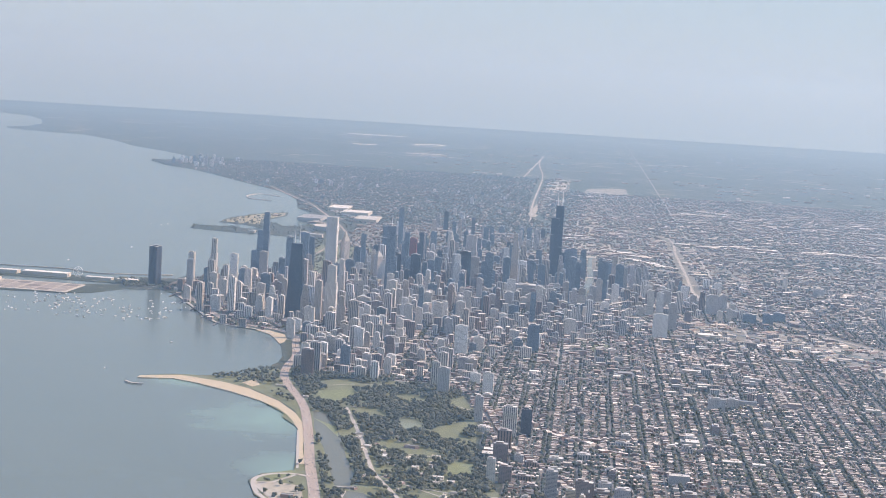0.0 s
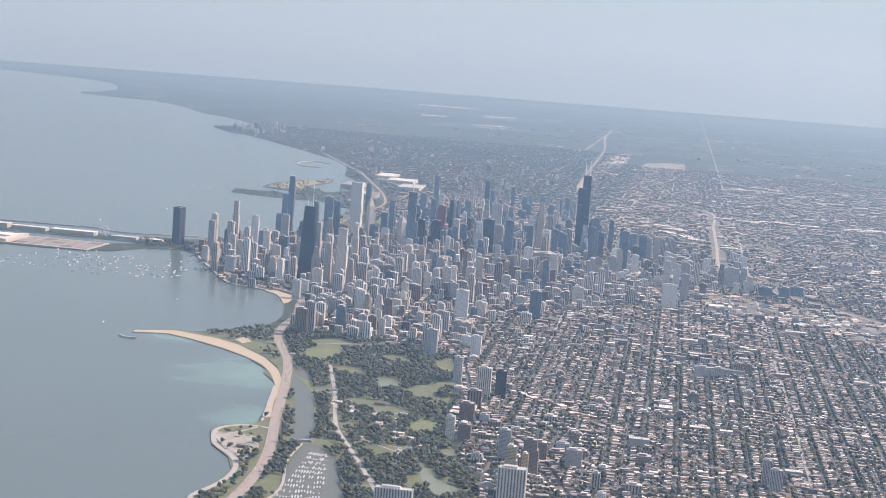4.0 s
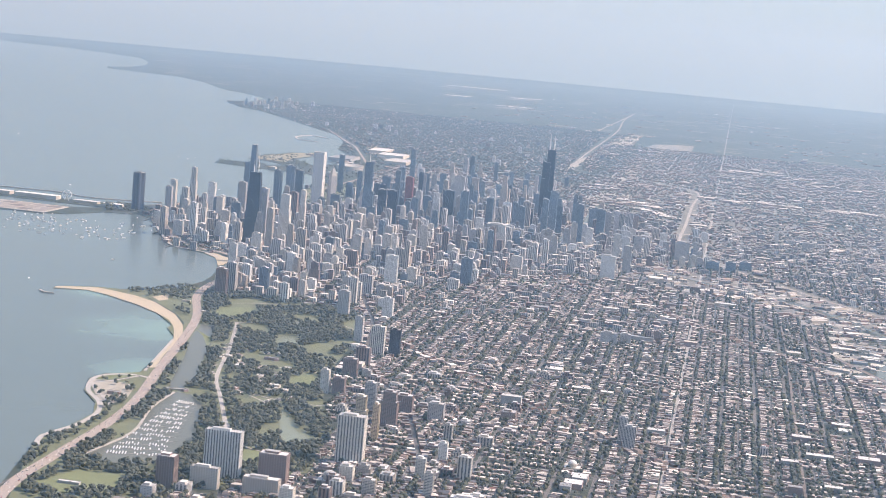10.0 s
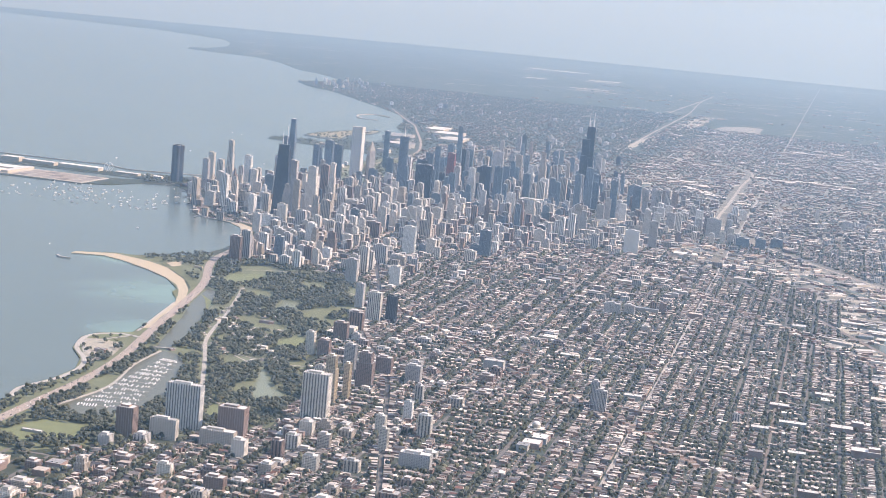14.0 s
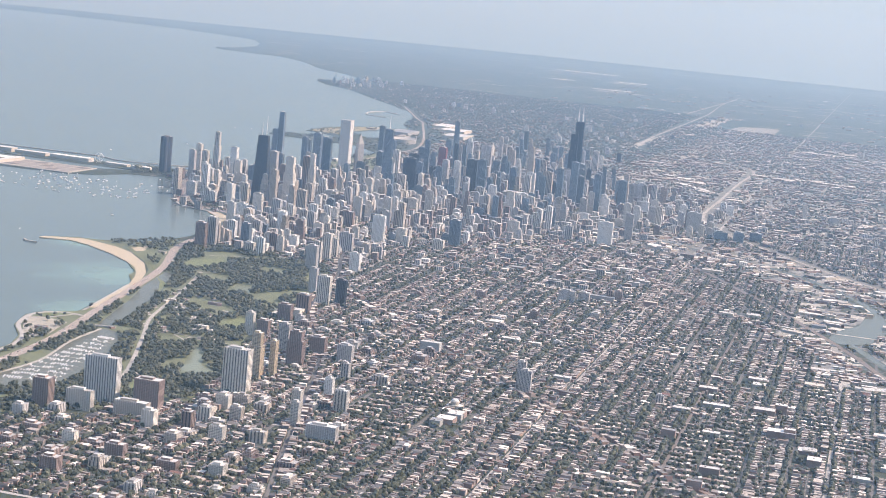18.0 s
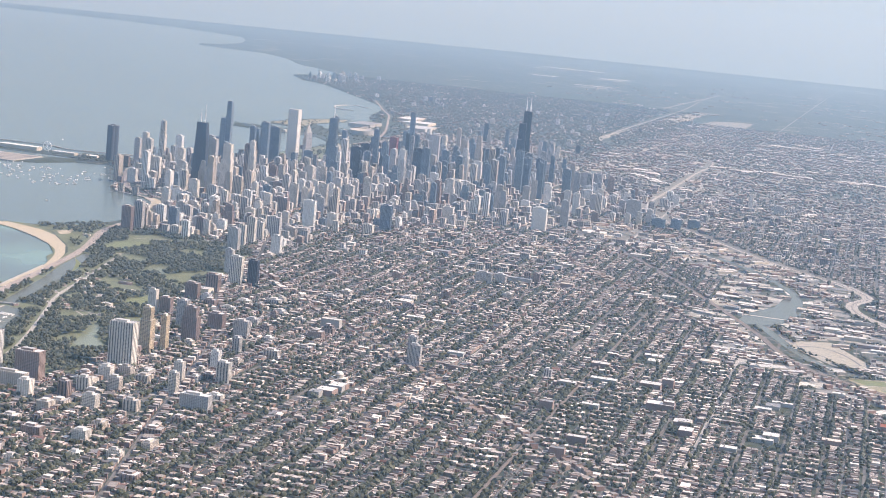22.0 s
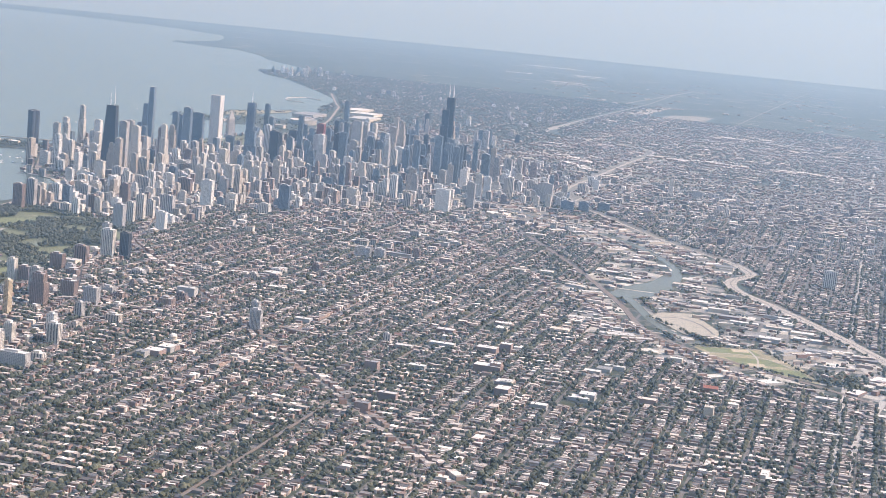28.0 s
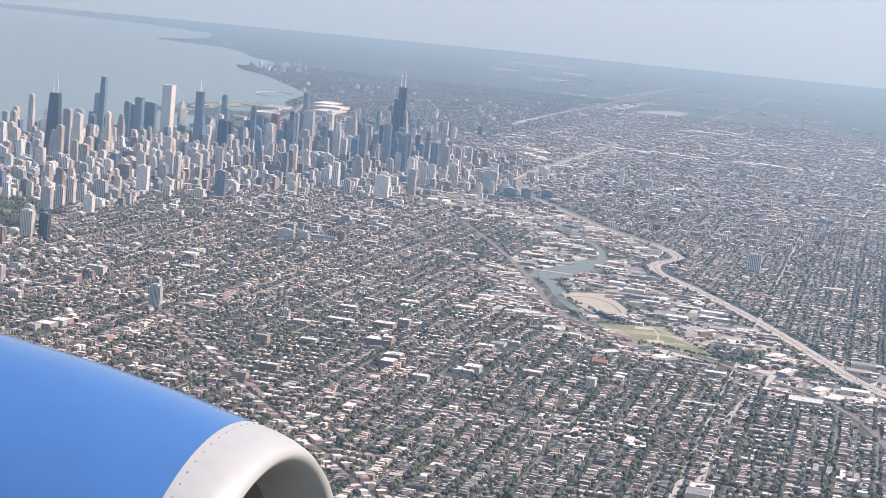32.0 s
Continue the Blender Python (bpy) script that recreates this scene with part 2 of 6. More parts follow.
WALLS = island("house_walls", warm([(0, (0.2, 0.14, 0.12)), (0.22, (0.26, 0.2, 0.17)), (0.42, (0.2, 0.185, 0.175)), (0.62, (0.33, 0.28, 0.24)), (0.78, (0.16, 0.11, 0.1)), (0.9, (0.5, 0.47, 0.43))]))
SHED_ROOFS = island("shed_roofs", warm([(0, (0.26, 0.25, 0.24)), (0.25, (0.37, 0.35, 0.32)), (0.5, (0.46, 0.44, 0.4)), (0.68, (0.2, 0.2, 0.2)), (0.8, (0.3, 0.24, 0.2)), (0.9, (0.68, 0.66, 0.62))]))
DEPOT_ROOFS = island("depot_roofs", [(0, (0.42, 0.4, 0.37)), (0.25, (0.55, 0.53, 0.49)), (0.6, (0.68, 0.66, 0.62)), (0.85, (0.5, 0.44, 0.37))])
GABLES = island("shingle_roofs", [(0, (0.09, 0.09, 0.1)), (0.35, (0.17, 0.15, 0.14)), (0.65, (0.24, 0.23, 0.23)), (0.88, (0.2, 0.11, 0.09))])
LEAVES = island("leaves", [(0, (0.036, 0.041, 0.025)), (0.3, (0.05, 0.056, 0.032)), (0.6, (0.065, 0.069, 0.04)), (0.86, (0.108, 0.107, 0.064))], 0.7, 0.5, 4.0)
BARK = plain("bark", (0.12, 0.09, 0.07), 0.9)
GRASS = plain("grass", (0.16, 0.18, 0.09), 0.95, 0, 0.3, 0.25)
PARKLAND = plain("park_ground", (0.14, 0.152, 0.085), 0.95, 0, 0.4, 0.2)
SAND = plain("sand", (0.42, 0.36, 0.265), 0.95, 0, 0.12, 0.5)
ASPHALT = plain("asphalt", (0.145, 0.135, 0.127), 0.9, 0, 0.2, 0.8)
CONCRETE = plain("concrete", (0.38, 0.36, 0.335), 0.9, 0, 0.15, 0.8)
HIGHWAY = plain("highway_concrete", (0.37, 0.342, 0.305), 0.9, 0, 0.15, 0.5)
BARE = plain("bare_earth", (0.34, 0.315, 0.262), 0.95, 0, 0.45, 0.45)
PINK = plain("parkway_paving", (0.33, 0.28, 0.245), 0.9, 0, 0.1, 0.5)
WHITE = plain("white_paint", (0.8, 0.8, 0.78), 0.6, 0, 0.05, 1.0)
STEEL = plain("weathered_steel", (0.17, 0.14, 0.12), 0.8, 0, 0.25, 1.0)
HULLS = plain("boat_hull", (0.75, 0.76, 0.77), 0.4, 0, 0.06, 1.0, 0.3)
CARS = island("car_paint", [(0, (0.6, 0.6, 0.6)), (0.35, (0.05, 0.05, 0.055)), (0.6, (0.3, 0.31, 0.33)), (0.8, (0.25, 0.06, 0.05)), (0.9, (0.08, 0.1, 0.2))], 0.4)
YARDS = island("yard_paving", [(0, (0.19, 0.183, 0.17)), (0.3, (0.27, 0.25, 0.22)), (0.55, (0.38, 0.36, 0.32)), (0.75, (0.24, 0.232, 0.222)), (0.86, (0.54, 0.515, 0.47))], 0.9, 0.45, 0.9)
TOWN = plain("town_ground", (0.17, 0.16, 0.135), 0.95, 0, 0.5, 0.06)
FAR_YARD = plain("freight_yard", (0.25, 0.24, 0.215), 0.95, 0, 0.7, 0.12)
WHITE_LOT = plain("bright_gravel", (0.6, 0.58, 0.54), 0.9, 0, 0.2, 0.1)
MEADOW = plain("dry_meadow", (0.27, 0.245, 0.16), 0.95, 0, 0.6, 0.3)

# ---- builders ----
from mathutils.geometry import tessellate_polygon


def part(name, me, material, parent=None, label=""):
    """Links a mesh as one object, under a thing where one is given."""
    for m in (material if isinstance(material, (list, tuple)) else [material]):
        me.materials.append(m)
    ob = new(name, me)
    ob.parent = parent
    return tagged(ob, label)


def fall(x, y):
    """How far the round earth drops away beyond the town, in the scene's tenth scale, air's bending included."""
    return -6.73e-7 * np.maximum(0.0, (np.asarray(x) + 230.0) ** 2 + (np.asarray(y) - 930.0) ** 2 - 1150.0 ** 2)


def mesh_of(name, verts, faces, mats=None):
    """A mesh from arrays of corners and of quads or triangles."""
    verts, faces = np.array(verts, float), np.asarray(faces, int)
    verts[:, 2] += fall(verts[:, 0], verts[:, 1])
    me = bpy.data.meshes.new(name)
    n, k = faces.shape
    me.vertices.add(len(verts))
    me.vertices.foreach_set("co", verts.ravel())
    me.loops.add(n * k)
    me.loops.foreach_set("vertex_index", faces.ravel())
    me.polygons.add(n)
    me.polygons.foreach_set("loop_start", np.arange(n) * k)
    if mats is not None:
        me.polygons.foreach_set("material_index", np.asarray(mats, int))
    me.polygons.foreach_set("use_smooth", np.zeros(n, bool))
    me.update(calc_edges=True)
    return me


BOX_V = np.array([[-.5, -.5, 0], [.5, -.5, 0], [.5, .5, 0], [-.5, .5, 0], [-.5, -.5, 1], [.5, -.5, 1], [.5, .5, 1], [-.5, .5, 1]])
BOX_F = np.array([[0, 1, 5, 4], [1, 2, 6, 5], [2, 3, 7, 6], [3, 0, 4, 7], [4, 5, 6, 7]])


def boxes(name, rows):
    """Many boxes in one mesh; rows of x, y, z, width, depth, height, turn. Sides take slot 0, tops slot 1."""
    r = np.atleast_2d(np.asarray(rows, float))
    v = BOX_V[None] * r[:, None, 3:6]
    c, s = np.cos(r[:, 6])[:, None], np.sin(r[:, 6])[:, None]
    x, y = v[..., 0] * c - v[..., 1] * s, v[..., 0] * s + v[..., 1] * c
    v = np.stack([x, y, v[..., 2]], -1) + r[:, None, :3]
    f = BOX_F[None] + (np.arange(len(r)) * 8)[:, None, None]
    return mesh_of(name, v.reshape(-1, 3), f.reshape(-1, 4), np.tile([0, 0, 0, 0, 1], len(r)))


GAB_V = np.array([[-.5, -.5, 0], [.5, -.5, 0], [.5, .5, 0], [-.5, .5, 0], [-.5, -.5, .7], [.5, -.5, .7], [.5, .5, .7], [-.5, .5, .7], [0, -.5, 1], [0, .5, 1]])
GAB_F = np.array([[0, 1, 5, 4], [1, 2, 6, 5], [2, 3, 7, 6], [3, 0, 4, 7], [5, 6, 9, 8], [7, 4, 8, 9], [4, 5, 8, 8], [6, 7, 9, 9]])


def gabled(name, rows):
    """Many gabled houses in one mesh, ridges along their depth."""
    r = np.atleast_2d(np.asarray(rows, float))
    v = GAB_V[None] * r[:, None, 3:6]
    c, s = np.cos(r[:, 6])[:, None], np.sin(r[:, 6])[:, None]
    x, y = v[..., 0] * c - v[..., 1] * s, v[..., 0] * s + v[..., 1] * c
    v = np.stack([x, y, v[..., 2]], -1) + r[:, None, :3]
    n = len(r)
    tri = []
    for f in GAB_F:
        tri += [[f[0], f[1], f[2]]] if f[2] == f[3] else [[f[0], f[1], f[2]], [f[0], f[2], f[3]]]
    tri = np.array(tri)
    mats = [0] * 8 + [1] * 4 + [0] * 2
    f = tri[None] + (np.arange(n) * 10)[:, None, None]
    return mesh_of(name, v.reshape(-1, 3), f.reshape(-1, 3), np.tile(mats, n))


PHI = (1 + 5 ** 0.5) / 2
ICO_V = np.array([[-1, PHI, 0], [1, PHI, 0], [-1, -PHI, 0], [1, -PHI, 0], [0, -1, PHI], [0, 1, PHI], [0, -1, -PHI], [0, 1, -PHI], [PHI, 0, -1], [PHI, 0, 1], [-PHI, 0, -1], [-PHI, 0, 1]]) / 1.9
ICO_F = np.array([[0, 11, 5], [0, 5, 1], [0, 1, 7], [0, 7, 10], [0, 10, 11], [1, 5, 9], [5, 11, 4], [11, 10, 2], [10, 7, 6], [7, 1, 8], [3, 9, 4], [3, 4, 2], [3, 2, 6], [3, 6, 8], [3, 8, 9], [4, 9, 5], [2, 4, 11], [6, 2, 10], [8, 6, 7], [9, 8, 1]])
ICO_F = ICO_F[ICO_V[ICO_F].mean(1)[:, 2] > -0.45]  # no undersides
rng = np.random.default_rng(7)


def clumps(name, rows):
    """Many uneven leaf clumps in one mesh; rows of x, y, z, radius, height."""
    r = np.atleast_2d(np.asarray(rows, float))
    v = ICO_V[None] * rng.uniform(0.65, 1.35, (len(r), 12, 1))
    a = rng.uniform(0, 6.28, len(r))
    c, s = np.cos(a)[:, None], np.sin(a)[:, None]
    v = np.stack([v[..., 0] * c - v[..., 1] * s, v[..., 0] * s + v[..., 1] * c, v[..., 2]], -1)
    v = v * np.stack([r[:, 3], r[:, 3], r[:, 4]], 1)[:, None] + r[:, None, :3]
    f = ICO_F[None] + (np.arange(len(r)) * 12)[:, None, None]
    return mesh_of(name, v.reshape(-1, 3), f.reshape(-1, 3))


def sheet(name, pts, z, material, kind="structure", label="", category="", deep=0.0):
    """A flat area with the given outline, with a vertical edge where deep is given."""
    bm = bmesh.new()
    vs = [bm.verts.new((x, y, z)) for x, y in pts]
    for i, j, k in tessellate_polygon([[Vector((x, y, 0)) for x, y in pts]]):
        a, b, c = vs[i].co, vs[j].co, vs[k].co
        bm.faces.new((vs[i], vs[j], vs[k]) if (b - a).cross(c - a).z > 0 else (vs[i], vs[k], vs[j]))
    if deep:
        low = [bm.verts.new((x, y, z - deep)) for x, y in pts]
        for i in range(len(vs)):
            j = (i + 1) % len(vs)
            bm.faces.new((vs[j], vs[i], low[i], low[j]))
    for reach in (1200, 600, 300, 150):
        long = [e for e in bm.edges if e.calc_length() > reach]
        if long:
            bmesh.ops.subdivide_edges(bm, edges=long, cuts=2)
            bmesh.ops.triangulate(bm, faces=bm.faces[:])
    for v in bm.verts:
        v.co.z += float(fall(v.co.x, v.co.y))
    me = bpy.data.meshes.new(name)
    bm.to_mesh(me)
    bm.free()
    return tagged(part(name, me, material), label, category, "", kind)


def strip(name, line, width, z, material, label="", category="road", kind="structure", thick=0.0):
    """A band of even width along a line, smoothed."""
    p = smooth(line)
    d = np.gradient(p, axis=0)
    d /= np.linalg.norm(d, axis=1)[:, None]
    n = np.stack([-d[:, 1], d[:, 0]], 1) * width / 2
    zz = np.full((len(p), 1), z)
    v = np.concatenate([np.c_[p + n, zz], np.c_[p - n, zz]])
    k = len(p)
    i = np.arange(k - 1)
    f = np.stack([i, i + k, i + k + 1, i + 1], 1)
    if thick:
        v = np.concatenate([v, v - [0, 0, thick]])
        f = np.concatenate([f, np.stack([i + 1, i + 1 + 2 * k, i + 2 * k, i], 1), np.stack([i + k, i + 3 * k, i + 3 * k + 1, i + k + 1], 1)])
    return tagged(part(name, mesh_of(name, v, f), material), label, category, "", kind)


def smooth(line, step=4):
    """Points along a soft curve through the given ones."""
    p = np.array([line[0], *line, line[-1]], float)
    out = []
    for a, b, c, d in zip(p, p[1:], p[2:], p[3:]):
        for t in np.arange(step) / step:
            out.append(0.5 * (2 * b + (c - a) * t + (2 * a - 5 * b + 4 * c - d) * t * t + (3 * b - a - 3 * c + d) * t ** 3))
    return np.array(out + [p[-1]])


def inside(pts, poly):
    """Which of the points lie within the outline."""
    p, q = np.atleast_2d(pts), np.asarray(poly, float)
    hit = np.zeros(len(p), bool)
    for a, b in zip(q, np.roll(q, -1, 0)):
        cross = (a[1] > p[:, 1]) != (b[1] > p[:, 1])
        with np.errstate(divide="ignore", invalid="ignore"):
            hit ^= cross & (p[:, 0] < (b[0] - a[0]) * (p[:, 1] - a[1]) / (b[1] - a[1]) + a[0])
    return hit


def away(pts, line):
    """Distance of each point from a line."""
    p, q = np.atleast_2d(pts), np.asarray(line, float)
    best = np.full(len(p), 1e9)
    for a, b in zip(q, q[1:]):
        t = np.clip(((p - a) @ (b - a)) / ((b - a) @ (b - a)), 0, 1)
        best = np.minimum(best, np.linalg.norm(p - a - t[:, None] * (b - a), axis=1))
    return best


# The street grid leans a little from true north.
LEAN = radians(1.3)
PIVOT = np.array((-161.0, 150.0))


def grid(x, y):
    x, y = np.asarray(x, float) - PIVOT[0], np.asarray(y, float) - PIVOT[1]
    c, s = math.cos(LEAN), math.sin(LEAN)
    return PIVOT[0] + x * c - y * s, PIVOT[1] + x * s + y * c


def gridline(x0, y0, x1, y1):
    return [tuple(float(v) for v in grid(x0 + (x1 - x0) * t, y0 + (y1 - y0) * t)) for t in (0, 0.5, 1)]

# ---- land and water ----
SHORE_A = [(-900, 4800), (-250, 1900), (-140, 1000), (-92, 760), (-44.3, 634.4), (-27.1, 565.8), (-24.3, 556), (-27, 542.3), (-26.8, 528.7), (-22.4, 517), (-14, 505.3), (-9.1, 490.7), (-10.8, 481.9), (-18.8, 477), (-14.3, 450.8), (-11.1, 432), (-7.4, 416.9), (-0.8, 405.3), (-0.1, 399), (12.4, 380.7), (25.1, 369), (37.4, 358.2), (50, 351.5), (61.2, 356.2), (62.5, 355.2)]
SHORE_B = [(62.2, 353.7), (50.9, 346.3), (41.8, 344.3), (30.5, 336.1), (24.8, 325.6), (22.7, 305.4), (24.2, 290.3), (30.5, 264), (36.8, 248), (40.5, 239.5), (48.5, 230.3), (57.5, 225.7), (71, 217.5), (92, 177), (111.5, 137), (121, 126.5), (138, 133), (148, 155), (156, 160), (180, 166), (246, 166), (246, 131), (160, 128), (150, 122), (146, 115)]
SHORE_C = [(246, 115), (246, 97), (142, 95), (133, 83.6), (126.9, 73.2), (117.8, 62.6), (96, 42), (93, -40), (95, -150), (122, -188), (160, -190), (195, -200), (199, -225), (172, -232), (160, -222), (150, -232), (165, -250), (190, -262), (192, -300), (182, -350), (164, -385), (158, -350), (165, -300), (140, -260), (128, -280), (135, -330)]
SHORE_D = [(150, -400), (168, -440), (178, -490), (190, -540), (213, -605), (254, -680), (310, -772), (360, -859), (400, -912), (420, -930), (463, -1008), (468, -1037), (450, -1062), (447, -1135), (478, -1199), (524, -1270), (564, -1316), (606, -1380), (622, -1418), (672, -1510), (762, -1636), (828, -1646), (910, -1697), (938, -1770), (930, -1840), (965, -2010), (1040, -2215), (1140, -2424), (1267, -2558), (1435, -2702), (1637, -2803), (1821, -2852), (2300, -2990), (3200, -3100)]
shore = SHORE_A + SHORE_B + SHORE_C + SHORE_D
LAND = shore + [(3200, -3980), (-3600, -3980), (-4300, 0), (-4300, 2500), (-3000, 4800)]
sheet("ground", LAND, 0.0, GROUND, label="city land of streets, yards and trees", category="ground", deep=0.4)
sheet("water", [(-4200, 4800), (-4200, -3985), (4300, -3985), (4600, 0), (4300, 4800)], -0.25, LAKE, label="calm blue-green lake water", category="lake")
PARK = [(-27.1, 565.8), (-24.3, 556), (-27, 542.3), (-26.8, 528.7), (-22.4, 517), (-14, 505.3), (-9.5, 490.7), (-11.3, 482.9), (-19, 477), (-14.5, 450.3), (-11.4, 431.4), (-8.9, 416), (-2.1, 393.7), (6.1, 379.3), (16.5, 366.8), (25.9, 355.3), (36.8, 346.9), (40.8, 344.8), (30.5, 336.1), (23.2, 321.7), (4.1, 321.6), (-23.1, 325.2), (-51, 337.4), (-60.6, 373), (-65.8, 429.1), (-75.2, 477.6), (-88.8, 516.5), (-93.3, 555.6), (-72.5, 585.2), (-44.6, 616.7)]
sheet("town_ground", [(-500, 330), (-640, -420), (-760, -920), (-560, -960), (-70, -930), (-48, -330), (60, -300), (86, -280), (84, 40), (60, 60), (-60, 150), (-200, 160), (-262, 200), (-282, 245), (-300, 330)], 0.015, TOWN, label="built-up ground of yards and paved lots", category="ground")
sheet("park", PARK, 0.02, PARKLAND, label="wooded lakeside park ground with lawns", category="park")
RIVERLINE = [(-520, 640), (-441.6, 522.8), (-407.6, 483), (-370.6, 454.5), (-338.3, 440.6), (-313.1, 432.4), (-292.1, 416.4), (-268.1, 390.9), (-250.3, 347), (-243.5, 329.8), (-252.7, 305.9), (-254.1, 265), (-239.4, 220.5), (-208.8, 173.3), (-143.6, 119.9), (-101.3, 78.6), (-86, 60), (-88, -60), (-86, -200), (-120, -290), (-220, -370)]
strip("river", RIVERLINE, 3.6, 0.05, RIVER, "murky green river channel between works", "river")
strip("river_mouth", [(-88.3, 63.8), (-40, 60), (29.4, 67.7), (78.5, 78.2), (132.4, 78.4)], 6, 0.045, RIVER, "straight green river reaching the lake", "river")
BASIN = [(-238.3, 341.4), (-252.5, 335.5), (-258.8, 304.9), (-257.1, 271.6), (-250.2, 257.4), (-247.8, 294.5), (-239.5, 317.4)]
sheet("turning_basin", BASIN, 0.07, RIVER, label="wide turning basin of the green river", category="river")
LAGOON = [(-7.8, 391.8), (-13.7, 419.8), (-21.6, 445.9), (-32.5, 488.7), (-37.1, 488.7), (-36.2, 476), (-30, 454.7), (-22.4, 423.6), (-12.8, 394.7)]
HARBOUR = [(-36.5, 493.5), (-38.1, 515), (-43.8, 542.3), (-41.4, 566.8), (-49.4, 571.6), (-60.7, 564.7), (-59, 540.3), (-48.9, 505.2), (-41.5, 494.5)]
NPOND = [(-66.8, 495.3), (-72.8, 501.1), (-77.7, 512.7), (-85.7, 522.4), (-86.6, 528.3), (-80.4, 534.7), (-74.6, 518.6), (-70.7, 505)]
SPOND = [(-37.1, 393.5), (-43.1, 393.5), (-46.9, 408), (-40.8, 412.9)]
POOLS = [LAGOON, HARBOUR, NPOND, SPOND]
sheet("lagoon", LAGOON, 0.05, RIVER, label="long narrow park lagoon of grey-green water", category="lagoon")
sheet("harbour", HARBOUR, 0.05, RIVER, label="sheltered boat harbour of grey-green water", category="harbour")
sheet("pond", NPOND, 0.05, POND, label="pale green park pond ringed by trees", category="pond")
sheet("pond", SPOND, 0.05, POND, label="small grey park pond among trees", category="pond")
sheet("sandy_ground", [(-11.2, 491.6), (-12.6, 497.5), (-20, 510.6), (-26.3, 522.8), (-28.1, 509.2), (-24.3, 492.6), (-16.2, 490.2)], 0.05, BARE, label="dry sandy ground round the point", category="ground")
sheet("car_park", [(158, -502), (156, -524), (135, -480), (119, -449), (111, -410), (131, -416)], 0.05, BARE, label="pale open car park by the lake", category="car park")
LAWNS = [[(-5.1, 372.5), (-2.9, 356.1), (-13.6, 348.4), (-17.4, 363.8), (-13.1, 377.3)], [(-59.3, 459.3), (-61.5, 447.6), (-67.5, 450.5), (-67.3, 464.1), (-63.2, 469)], [(-40.9, 595.2), (-48.9, 599.1), (-59.3, 589.2), (-55.4, 579.5), (-45.2, 580.5)], [(-9.6, 402.4), (-15.5, 412.1), (-23.3, 429.5), (-19.5, 414)], [(-10.8, 490.7), (-11.7, 482.4), (-19.1, 475.1), (-20.5, 480), (-16, 488.7)], [(-72.2, 544.1), (-78.3, 542.1), (-82.2, 551.8), (-76, 555.8)]]
for outline in LAWNS:
    sheet("lawn", outline, 0.06, GRASS, label="open mown lawn within the park", category="lawn")
sheet("playing_field", [(-279, 411.8), (-300.3, 403.8), (-315.2, 423.8), (-322.1, 443.8), (-296.9, 435.6)], 0.06, MEADOW, label="wide green sports field beside the river works", category="field")
for outline in ([(-282, 412.8), (-298.2, 406.7), (-302.2, 413.4), (-287, 419.4)], [(-291, 423.2), (-306.2, 417.2), (-311.2, 425.7), (-298, 430.8)], [(-304, 431.6), (-315.2, 428.5), (-319.1, 439), (-308, 437.3)]):
    sheet("pitch", outline, 0.075, GRASS, label="mown green pitch on the sports field", category="pitch")
strip("field_path", [(-285, 420.4), (-300.2, 415.4), (-313.2, 426.7)], 0.5, 0.085, CONCRETE, "narrow pale path between pitches", "path")
sheet("bare_lot", [(-260.2, 371.8), (-262.3, 359.3), (-272.5, 353.4), (-285.3, 382), (-286.2, 397.3), (-275.1, 394.6)], 0.06, BARE, label="large cleared lot of pale bare earth", category="lot")
for outline in ([(-292, 409), (-297, 407), (-298, 411), (-293, 413)], [(-305, 417), (-309, 415), (-311, 420), (-307, 421)], [(-299, 428), (-304, 426), (-305, 431), (-300, 431.5)]):
    sheet("ball_diamond", outline, 0.085, SAND, label="bare infield of a ball diamond", category="ball field")
strip("field_path", [(-296, 404), (-301, 418), (-303, 434)], 0.6, 0.09, CONCRETE, "narrow pale path between pitches", "path")
strip("dirt_track", [(-262, 370), (-270, 366), (-278, 374), (-284, 388)], 0.8, 0.075, ASPHALT, "dark wheel track over bare earth", "track")
strip("dirt_track", [(-265, 378), (-272, 382), (-276, 394)], 0.6, 0.075, ASPHALT, "dark wheel track over bare earth", "track")
sheet("bare_lot", [(-221.6, 302.3), (-227.5, 309), (-233.6, 301.3), (-226.7, 293.7)], 0.06, BARE, label="pale earth lot beside the rail line", category="lot")
BEACH_GROUND = [(61.6, 356.8), (50.1, 352.2), (38, 358.8), (25.6, 369.6), (12.9, 381.2), (0.5, 399.2), (-0.3, 405.5), (-7.2, 417.3), (-8.3, 412.1), (-1.1, 393.8), (6.5, 380), (17, 367.3), (26.3, 355.5), (37.2, 347.1), (41.8, 344.9), (50.7, 346.1), (62.8, 354.2)]
sheet("beach_park", BEACH_GROUND, 0.03, PARKLAND, label="thin grass and trees behind the beach", category="park")
BEACH = [(62.5, 358.5), (50.4, 355), (40, 360), (24.6, 371), (13, 381.5), (4.2, 391.8), (-0.8, 401), (-4.4, 409.5), (-9.4, 423.5), (-13.6, 448), (-18.6, 468), (-20, 467), (-15.4, 447), (-11.4, 423), (-8.7, 413), (-3.2, 398), (6.2, 380.5), (20.8, 362.5), (31.5, 354.5), (40, 351), (49.6, 347.5), (62.6, 354.6)]
sheet("beach", BEACH, 0.04, SAND, label="curved beach of warm pale sand", category="beach", deep=0.34)
sheet("beach", [(25.8, 352.4), (22.5, 344.1), (18.8, 354.3), (20.4, 359.1)], 0.07, SAND, label="sandy clearing behind the beach", category="beach")
